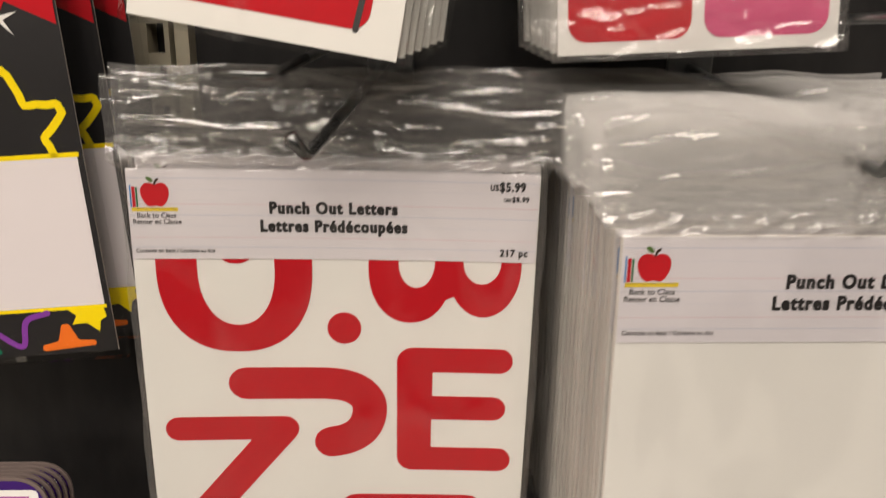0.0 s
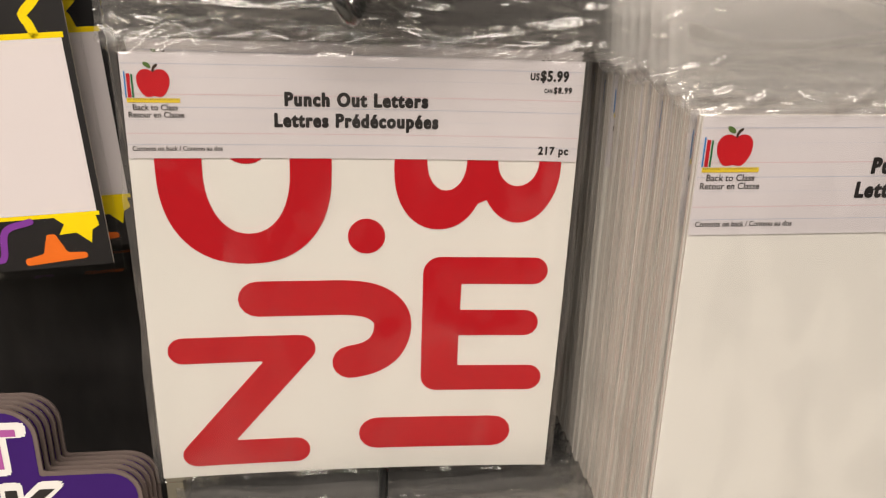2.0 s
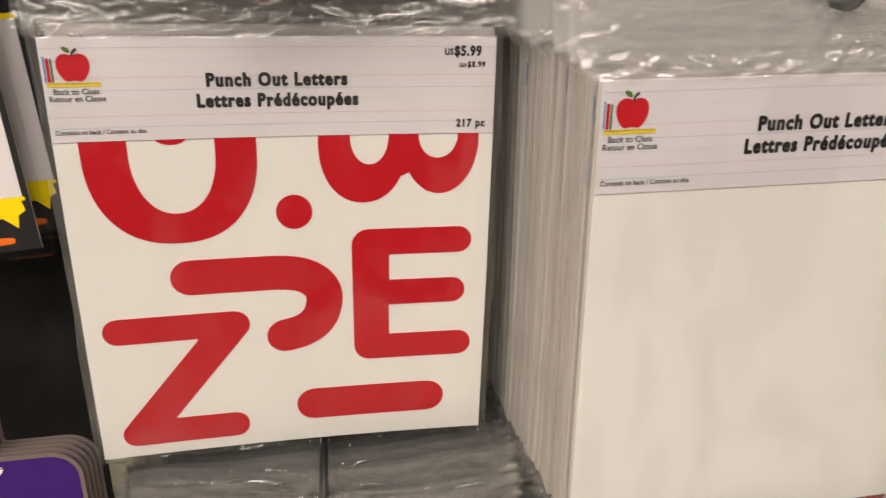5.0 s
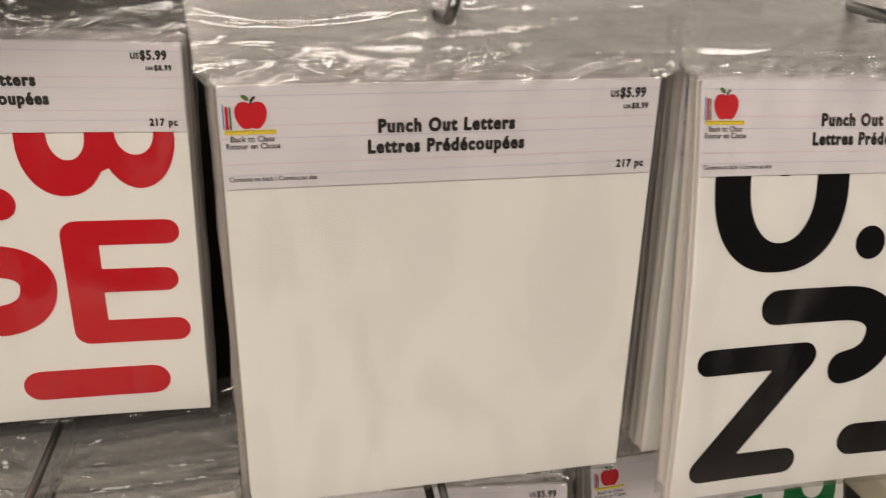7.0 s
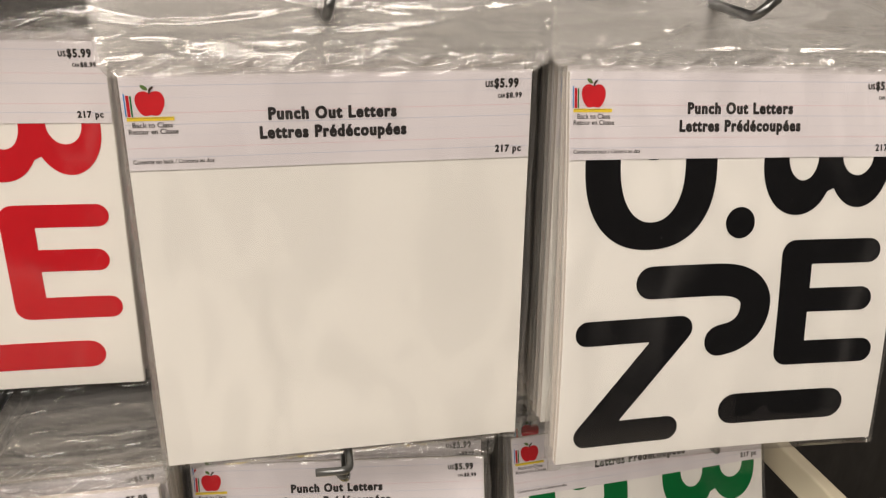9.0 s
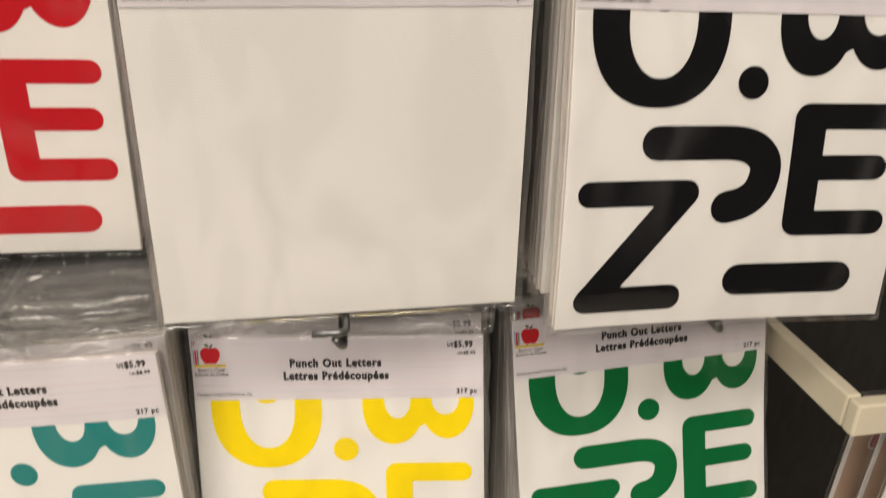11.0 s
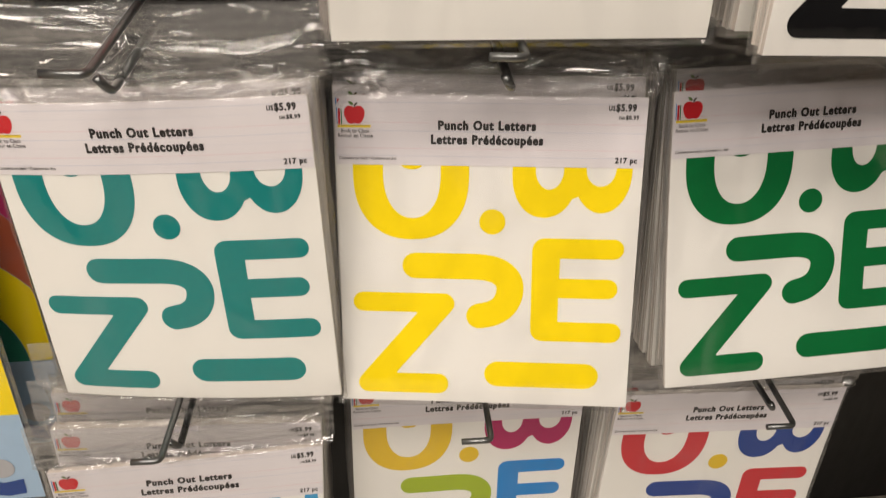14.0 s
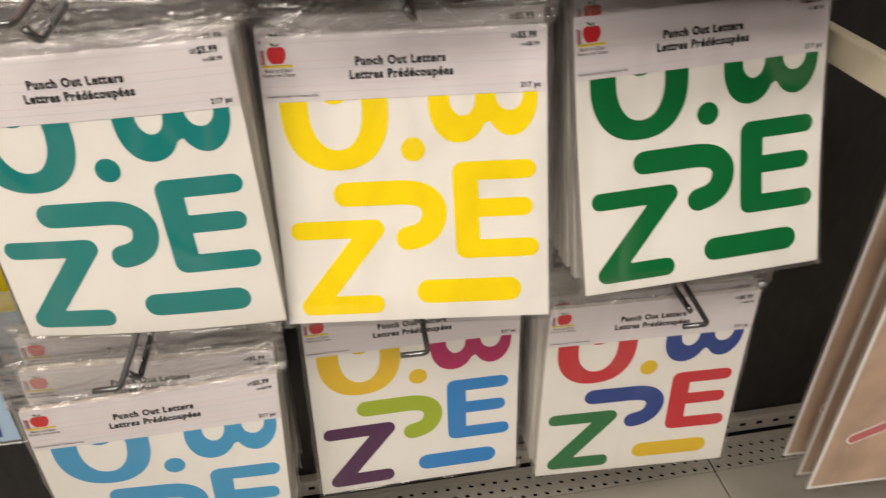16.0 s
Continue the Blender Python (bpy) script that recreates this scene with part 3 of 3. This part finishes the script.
def card_stack(sheet, thick, seed):
    """The sheets of one pack, a little out of line with each other."""
    rnd = random.Random(seed + 70)
    bm = sheet.slab(0, 0, CW, CH, 0.0, -1.0, 48, 16)
    count = max(3, int(thick / 1.7))
    step = (thick - 1.0) / count
    for i in range(count):
        du, dv = rnd.uniform(-1.0, 0.5), rnd.uniform(-0.8, 0.4)
        low = -1.0 - step * i - rnd.uniform(0.15, 0.5)
        extra = sheet.slab(rnd.uniform(-0.2, 0.9), max(dv, 0.1), CW + du, CH + dv - 0.4, low, -1.0 - step * (i + 1), 6, 6)
        me = bpy.data.meshes.new("sheet")
        extra.to_mesh(me)
        extra.free()
        bm.from_mesh(me)
        bpy.data.meshes.remove(me)
    return bm


def ridged(p):
    """Noise with sharp crests, from 0 to 1."""
    return max(0.0, 1 - 2.2 * abs(noise.noise(p)))


def bag_mesh(sheet, seed, card_back, flap=48.0, side=4.5, foot=5.0, puff=1.0):
    """A clear bag round a card: front and back film, pinched at the rim, with a creased flap above that has a hang hole."""
    rnd = random.Random(seed)
    bm = bmesh.new()
    us = [-side, -side * 0.55, -1.5] + [CW * i / 96 for i in range(97)] + [CW + 1.5, CW + side * 0.55, CW + side]
    vs = [-foot, -foot * 0.4] + [CH * j / 10 for j in range(10)] + [CH - 3] + [CH + flap * j / 32 for j in range(33)]
    o1, o2 = rnd.uniform(0, 50), rnd.uniform(0, 50)
    for face in (0, 1):
        g = {}
        for i, u in enumerate(us):
            for j, v in enumerate(vs):
                inside = min(1.0, max(0.0, min(u + side, CW + side - u) / side)) * min(1.0, max(0.0, (v + foot) / foot))
                above = 1 - (1 - max(0.0, min(1.0, (v - CH) / 10.0))) ** 2
                front, back = 2.2, -card_back - 0.6
                mid = (front + back) / 2
                half = (front - back) / 2 * inside * (1 - 0.86 * above)
                n1 = noise.noise((u * 0.022 + o1, v * 0.05 + face * 9, o2))
                n2 = noise.noise((u * 0.06 + o1, v * 0.02, face * 3 + o2))
                amp = (1.1 * above + 0.5 * (1 - above) * (1 - inside) + 0.12) * puff
                off = mid + (half if face == 0 else -half) + amp * (n1 + 0.6 * n2)
                su, sv = u, v
                if v > CH - 1:
                    # folds that fan out from the hang hole
                    d = math.hypot(u - CW / 2, v - CH - 30)
                    a = math.atan2(v - CH - 30, u - CW / 2)
                    off += math.exp(-d / 30.0) * above * 2.6 * (ridged((3.2 * math.cos(a) + o1, 3.2 * math.sin(a), o2 + face)) - 0.4)
                    # long level creases across the flap, and crumpled film where the card's top edge ends
                    slow = 5 * noise.noise((u * 0.012, o1, o2))
                    off += above * 0.9 * ridged((u * 0.007 + o2, (v + slow) * 0.075 + 3 * face, o1)) ** 3
                    rim = math.exp(-((v - CH - 4.5) / 4.2) ** 2)
                    off += rim * 6.8 * (ridged((u * 0.05 + o1, v * 0.12 - u * 0.03, 4 * face + o2)) ** 2 - 0.2) * min(1.0, (v - CH + 1) / 3)
                if face == 0 and 0 < v < CH and 0 <= u <= CW:
                    off = max(off, 1.7)
                su += (1 - inside) * 2.2 * noise.noise((v * 0.03 + o2, 4.0, o1)) + above * 1.5 * n2
                sv += 3.0 * noise.noise((u * 0.03 + o1, 2.0, o2)) * max(0.0, min(1.0, (v - CH - 22) / 12))
                su += (u - CW / 2) * 0.045 * above
                g[i, j] = bm.verts.new(sheet.at(su, sv, off))
        for i in range(len(us) - 1):
            for j in range(len(vs) - 1):
                cu, cv = (us[i] + us[i + 1]) / 2, (vs[j] + vs[j + 1]) / 2
                if abs(cu - CW / 2) < 9 and abs(cv - CH - 30) < 3.5:
                    continue
                q = (g[i, j], g[i + 1, j], g[i + 1, j + 1], g[i, j + 1])
                f = bm.faces.new(q if face == 0 else q[::-1])
                f.material_index = 1 if cv > CH else 2 if cu < -0.5 or cu > CW + 0.5 else 0
                f.smooth = True
    return bm


def zip_seal(sheet, back):
    """The ribbed press seal that runs across the bag above the card: one corrugated strip."""
    bm = bmesh.new()
    rows = []
    for k in range(261):
        u = -6 + (CW + 12) * k / 260
        off = 2.8 - back / 2 + (0.35 if k % 2 else -0.35)
        rows.append([bm.verts.new(sheet.at(u, CH + v, off)) for v in (12.6, 15.4)])
    for p, q in zip(rows, rows[1:]):
        bm.faces.new((p[0], q[0], q[1], p[1]))
    return bm


def letter_pack(m, label, inks, bend=(0, 0, 0), thick=6.0, seed=0, puff=1.0, shift=(0, 0), tight=True, flap=None):
    sheet = Sheet(CW, CH, bend)
    ob = thing("letter_pack", m, label, "letter pack", "packs of punch-out letters")
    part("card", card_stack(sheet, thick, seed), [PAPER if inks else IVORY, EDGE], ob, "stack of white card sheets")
    for name, shapes in SHAPES:
        if name in inks:
            part(name, sheet.flat([[(u + shift[0], v + shift[1]) for u, v in line] for line in shapes], 0.35, 0.3), INKS[inks[name]], ob)
    pack_header(sheet, ob)
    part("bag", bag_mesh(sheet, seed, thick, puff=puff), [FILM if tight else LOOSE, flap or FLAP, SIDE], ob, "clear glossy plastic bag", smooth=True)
    part("zip_seal", zip_seal(sheet, thick), flap or FLAP, ob, "ribbed plastic press seal")
    return ob


def plain(c):
    return dict(ring=c, ring_tail=c, double_curve=c, dot=c, crook=c, letter_e=c, letter_z=c, bar=c)


MIXED = dict(ring="gold", ring_tail="gold", double_curve="magenta", dot="gold", crook="lime", letter_e="blue", letter_z="plum", bar="blue")
PRIMARY = dict(ring="scarlet", ring_tail="scarlet", double_curve="navy", dot="gold", crook="navy", letter_e="scarlet", letter_z="pine", bar="gold")
# place, tilt, bend in mm, ink, words for the label, packs behind, spacing
PACKS = [
    ((-0.0409, 0.4097, 1.0273), (0.92, 0.61, -0.01), (-2.9, 1.5, 0.2), plain("red"), "red letters", 3, 0.0085),
    ((0.1985, 0.3157, 1.0195), (-0.09, -0.52, -0.99), (0.1, -0.5, 0.1), {}, "white letters", 21, 0.0095),
    ((0.4302, 0.287, 1.0202), (-9.76, 1.24, -0.06), (-4.0, 5.5, 0.6), plain("black"), "black letters", 12, 0.0095),
    ((-0.0261, 0.3655, 0.7311), (-4.44, -4.17, -9.55), (5.3, 0.1, 1.8), plain("teal"), "teal letters", 8, 0.0095),
    ((0.1967, 0.3614, 0.7289), (-14.79, -2.5, -10.54), (-0.3, -2.8, -0.1), plain("yellow"), "yellow letters", 9, 0.0100),
    ((0.4451, 0.3667, 0.7331), (-15.86, -2.59, 0.43), (1.2, -3.3, 0.6), plain("green"), "dark green letters", 9, 0.0095),
    ((-0.0421, 0.3591, 0.4264), (0.27, 1.54, -1.67), (1.1, 5.1, 11.2), plain("sky"), "sky blue letters", 6, 0.0200),
    ((0.2023, 0.4129, 0.4460), (-4.09, -0.08, -0.32), (-1.1, -2.7, -0.6), MIXED, "letters in mixed bright colours", 8, 0.0100),
    ((0.4386, 0.3852, 0.4430), (-1.85, 0.73, -1.97), (0.0, -2.6, 1.7), PRIMARY, "letters in four primary colours", 8, 0.0100),
]
SHIFTS = {0: (-0.2, -0.1), 2: (-1.3, 2.1), 3: (-1.5, 1.3), 4: (0.2, -0.4), 5: (0.3, 1.0), 6: (2.4, -0.5), 7: (-1.4, -0.1), 8: (0.2, 0.5)}
FIRST_LIFT = {0: 0.003, 1: 0.002, 2: 0.003, 3: 0.0025, 4: 0.013, 5: 0.013, 7: 0.004, 8: 0.004}
rnd = random.Random(5)
for k, (at, tilt, bend, inks, words, behind, gap) in enumerate(PACKS):
    m = pose(*at, *tilt)
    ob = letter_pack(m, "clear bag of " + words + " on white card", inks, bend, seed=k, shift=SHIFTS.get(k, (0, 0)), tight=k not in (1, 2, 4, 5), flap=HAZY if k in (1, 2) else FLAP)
    # the rest of the stack on the same hook
    first = None
    for i in range(1, behind + 1):
        depth = gap * i
        fade = max(0.0, 1 - i / 5)
        lift = 0.004 * rnd.random() + (0.020 * i if k == 6 and i < 3 else 0.0)
        if i == 1:
            lift = FIRST_LIFT.get(k, lift)
        y = at[1] + depth + (0.006 if k == 3 else 0.0)
        if k in (2, 4) and i > 1:
            # behind the two that lean out, the rest hang straight
            y += 0.116 * math.sin(radians(-tilt[0])) * 0.75
            fade = -0.2
        if y > 0.535:
            break
        loose = 0.4 if k in (1, 2) else 1.0
        mm = pose(at[0] + loose * rnd.uniform(-0.002, 0.002) + (0.0012 * i if k == 2 else -0.0002 * i if k == 1 else 0.0), y, at[2] + lift + rnd.uniform(-0.002, 0.002), tilt[0] * (0.35 + 0.65 * fade), tilt[1] * fade + loose * rnd.uniform(-0.6, 0.6), tilt[2] * fade + loose * rnd.uniform(-1, 1))
        if first is None:
            first = letter_pack(mm, "bag of " + words + " behind others", inks, bend if k == 3 else (0, 1, 0), thick=min(9.2, gap * 1000 - 0.4), seed=20 + k, puff=0.6, flap=CLOUDY if k in (1, 2) else FLAP)
        else:
            copy_thing(first, mm)


# ---- neighbouring goods ----
def printed_sheet(name, m, w, h, label, category, group, back=(-1.2), bend=(0, 0, 0), base=None, round_by=3.0):
    sheet = Sheet(w, h, bend)
    ob = thing(name, m, label, category, group)
    part("sheet", sheet.slab(0, 0, w, h, 0.0, -1.0, 8, 8), [base or PAPER, EDGE], ob)
    return ob, sheet


def star(cu, cv, r, turn=0.0, inner=0.42):
    return [(cu + (r if i % 2 == 0 else r * inner) * math.cos(radians(90 + turn + 36 * i)), cv + (r if i % 2 == 0 else r * inner) * math.sin(radians(90 + turn + 36 * i))) for i in range(10)]


# star-bordered wall charts in plastic sleeves, right edge at x = -0.160, foot at z = 1.046
def star_chart(m, seed):
    rnd = random.Random(3)
    w, h = 300.0, 330.0
    ob, s = printed_sheet("wall_chart", m, w, h, "black wall chart with bright stars and a blank white panel", "poster", "star wall charts", base=BLACKCARD)
    part("blank_panel", s.flat([strip(0, 27, w - 3, 107)], 0.2), PALECARD, ob, "blank white panel")
    part("panel_border", s.flat([strip(0, 25, w - 2, 27), strip(0, 107, w - 2, 109.5)], 0.3), INKS["yellow"], ob, "yellow border")
    big = [(w - 14, 109), (w - 17, 117), (w - 6.5, 130), (w - 8.5, 134), (w - 24, 134.5), (w - 30, 149), (w - 33, 152.5), (w - 36, 149), (w - 42, 134), (w - 60, 133), (w - 61, 130), (w - 50, 117), (w - 53, 109)]
    wobbly = [(a[0] + (b[0] - a[0]) * t + rnd.uniform(-0.5, 0.5), a[1] + (b[1] - a[1]) * t + rnd.uniform(-0.5, 0.5)) for a, b in zip(big, big[1:]) for t in (0, 0.33, 0.66)]
    part("star_outline", s.flat([stroke(wobbly, 2.0, 2, 6)], 0.3), INKS["yellow"], ob, "hand-drawn yellow star outline")
    part("orange_star", s.flat([rounded([(w - 40, 2, 1.5), (w - 11, 4, 1.5), (w - 11, 7, 1.5), (w - 20, 7.5, 2), (w - 24, 17, 1.5), (w - 28, 17, 1.5), (w - 31, 7.5, 2), (w - 40, 5.5, 1.5)], 3)], 0.3), INKS["orange"], ob)
    part("yellow_star", s.flat([[(w - 4, 26), (w - 24, 26), (w - 19, 21.5), (w - 22, 16.5), (w - 14, 17), (w - 8, 11.5), (w - 6.5, 18), (w - 3, 20)]], 0.4), INKS["yellow"], ob)
    part("purple_star", s.flat([stroke([(w - 72, 24), (w - 60, 12), (w - 50, 6), (w - 46, 20), (w - 34, 24)], 1.6)], 0.35), INKS["purple"], ob)
    part("green_star", s.flat([oval(w - 68, 3.5, 6, 2.5)], 0.35), INKS["sage"], ob)
    part("red_band", s.flat([[(0, h - 2), (0, 196), (40, 178), (90, 190), (150, 176), (200, 188), (228, 164), (250, 176), (262, 160), (276, 184), (w - 1, 172), (w - 1, h - 2)]], 0.3), INKS["red"], ob)
    part("sparkle", s.flat([star(w - 28, 176, 10, 0, 0.2)[::1]], 0.45, cut=0), INKS["white"], ob)
    bm = s.slab(-4, -4, w + 5, h + 10, 2.0, -2.2, 6, 6)
    part("sleeve", bm, SLEEVE, ob, "clear plastic sleeve")


for i in range(3):
    star_chart(pose(-0.3212 + 0.0075 * i, 0.405 + 0.030 * i, 1.1984, -1.0, -4.0, 0.5 - i * 0.7), i)


# die-cut violet signs
def die_cut_sign(m):
    ob = thing("die_cut_sign", m, "violet die-cut card sign with rounded steps", "sign", "stacked die-cut signs")
    s = Sheet(160, 150)
    out = rounded([(0, 0, 5), (160, 0, 12), (160, 101, 16), (112, 101, 2), (112, 140, 17), (0, 140, 5)], 6)
    part("board", s.flat([out], 0, 1.2, 0), INKS["kraft"], ob, "grey board edge")
    inner = rounded([(3, 3, 4), (157.5, 3, 10), (157.8, 98.8, 14), (109.8, 98.8, 1.5), (109.8, 137.8, 15), (3, 137.8, 4)], 6)
    part("violet_face", s.flat([inner], 0.2), INKS["violet"], ob)
    part("outline_letters", lettering(s, [("T", 78, 104.5, 103, 27, 0.10), ("EK", 62, 123, 62, 32, 0.08)], 0.4), INKS["white"], ob, "white outlined letters")
    part("letters", lettering(s, [("T", 80.5, 102, 105, 23, 0.02)], 0.6), INKS["lilac"], ob, "pink letter")
    part("dark_letters", lettering(s, [("EK", 65, 120, 65, 26, 0.02)], 0.6), INK, ob, "black letters")
    return ob


first = die_cut_sign(pose(-0.238, 0.395, 0.905))
for i in range(1, 5):
    copy_thing(first, pose(-0.238 + 0.0008 * i, 0.395 + 0.006 * i, 0.905 - 0.0014 * i))


# rainbow reading charts
def rainbow_chart(m):
    w, h = 220.0, 310.0
    ob, s = printed_sheet("reading_chart", m, w, h, "pale blue reading chart with a rainbow, in clear sleeve", "poster", "reading charts", base=INKS["paleblue"])
    # a rainbow that rises from the ground line
    def arc(rr):
        return [(max(0.0, min(w, 118 + rr * math.cos(radians(5 * i)))), min(h - 2, 90 + rr * math.sin(radians(5 * i)))) for i in range(37)]
    for name, r1, r0 in (("magenta", 214, 166.4), ("rust", 166, 123), ("yellow", 122.6, 83.4), ("sage", 83, 54)):
        part(name + "_band", s.flat([arc(r1) + arc(r0)[::-1]], 0.25), INKS[name], ob)
    part("grey_shape", s.flat([oval(w - 27, 35, 11, 10.5)], 0.4), INKS["greyfur"], ob)
    part("blue_book", s.flat([[(w - 42, 8), (w - 27, 4), (w - 13, 6), (w - 12, 22), (w - 27, 19), (w - 41, 24)]], 0.5), INKS["bookblue"], ob)
    part("sleeve", s.slab(-4, -4, w + 4, h + 8, 1.6, -2.0, 6, 6), FILM, ob, "clear plastic sleeve")
    return ob


first = rainbow_chart(pose(-0.296, 0.402, 0.639) @ Matrix.Diagonal((1.085, 1, 1.085, 1)))
copy_thing(first, pose(-0.284, 0.462, 0.645, 0, -1.0, 0))
copy_thing(first, pose(-0.282, 0.500, 0.645, 0, -1.5, 1))


# cut-outs on the hooks above
def crayon_pack(m):
    w, h = 118.0, 200.0
    ob, s = printed_sheet("cut_out_pack", m, w, h, "white card pack with a large red printed shape", "card pack", "cut-out packs")
    part("red_shape", s.flat([rounded([(14, 10, 4), (104, 10, 8), (112, 190, 8), (10, 190, 8)])], 0.3), INKS["red"], ob)
    part("dark_lines", s.flat([stroke([(16, 12), (12, 90)], 1.0, 0), stroke([(99, 10), (104, 60)], 1.3, 0)], 0.45), INK, ob)
    part("sleeve", s.slab(-3, -3, w + 3, h + 8, 1.6, -2.0, 6, 6), FILM, ob, "clear plastic sleeve")
    return ob


first = crayon_pack(pose(-0.048, 0.352, 1.312, -6, 8.6, -10))
for i in range(1, 7):
    copy_thing(first, pose(-0.048 + 0.0028 * i, 0.352 + 0.007 * i, 1.312 + 0.0008 * i, -6, 8.6 - 0.4 * i, -10))


def crumpled(sheet, w, h):
    """A loose sleeve with sharp creases on its front."""
    bm = sheet.slab(-3, -3, w + 3, h + 8, 2.4, -2.2, 60, 80)
    for v in bm.verts:
        if v.co.y < 0:
            u, z = v.co.x * 1000, v.co.z * 1000
            v.co.y -= 0.0032 * ridged((u * 0.03, z * 0.05 + u * 0.02, 3.3)) ** 2 + 0.0022 * ridged((u * 0.016 + 5, z * 0.09 - u * 0.03, 8.1)) ** 3
    return bm


def square_pack(m):
    w, h = 134.0, 200.0
    ob, s = printed_sheet("accent_pack", m, w, h, "white card pack of red and pink rounded squares", "card pack", "accent packs")
    for name, key, u0, v0 in (("red_square", "red", 5, 6), ("pink_square", "pink", 70, 6), ("pink_square", "pink", 5, 72), ("red_square", "red", 70, 72), ("red_square", "red", 5, 138), ("pink_square", "pink", 70, 138)):
        part(name, s.flat([rounded([(u0, v0, 9), (u0 + 59, v0, 9), (u0 + 59, v0 + 58, 9), (u0, v0 + 58, 9)])], 0.3), INKS[key], ob)
    part("sleeve", crumpled(s, w, h), FLAP, ob, "creased clear plastic sleeve", smooth=True)
    return ob


first = square_pack(pose(0.132, 0.392, 1.308, -3, -3.2, -3))
for i in range(1, 6):
    copy_thing(first, pose(0.132 - 0.0022 * i, 0.392 + 0.008 * i, 1.308 + 0.001 * i, -3, -3.2, -3))

peg_hook((-0.050, PANELY, 1.440), (-0.050, 0.300, 1.425), None, 0)
peg_hook((0.135, PANELY, 1.440), (0.135, 0.340, 1.425), None, 0)

# hang rail with tall packs beyond the letters
rail = thing("hang_rail", pose(0.57, PANELY, 0.80), "cream enamelled steel hang rail on an arm", "rail")
part("arm", box((-0.006, -0.262, -0.014), (0.006, 0.0, 0.014), 0.002), CREAM, rail)
part("cross_bar", box((-0.006, -0.275, -0.014), (0.70, -0.263, 0.014), 0.002), CREAM, rail)
part("far_arm", box((0.69, -0.262, -0.014), (0.702, 0.0, 0.014), 0.002), CREAM, rail)


def tall_pack(m):
    w, h = 260.0, 430.0
    ob, s = printed_sheet("tall_pack", m, w, h, "beige printed card with small rose marks, white edge", "card pack", "tall packs", base=INKS["white"])
    part("beige_print", s.flat([strip(4, 4, w - 4, h - 20)], 0.25), BEIGE, ob)
    for u, v, a in ((46, 78, 24), (30, 400, 80), (130, 130, -15), (110, 250, 30)):
        d = Vector((math.cos(radians(a)), math.sin(radians(a)))) * 19
        part("mark_edge", s.flat([stroke([(u - d.x, v - d.y), (u + d.x, v + d.y)], 7.5, 0)], 0.4), INKS["white"], ob)
        part("rose_mark", s.flat([stroke([(u - d.x, v - d.y), (u + d.x, v + d.y)], 5.6, 0)], 0.55), INKS["rose"], ob)
    part("sleeve", s.slab(-3, -3, w + 3, h + 4, 1.6, -2.0, 6, 8), FILM, ob, "clear plastic sleeve")
    return ob


first = tall_pack(pose(0.727, 0.283, 0.578, 0, 2.9, 0))
copy_thing(first, pose(0.742, 0.318, 0.556, 0, 2.6, 0))
copy_thing(first, pose(0.744, 0.348, 0.553, 0, 2.6, 0))
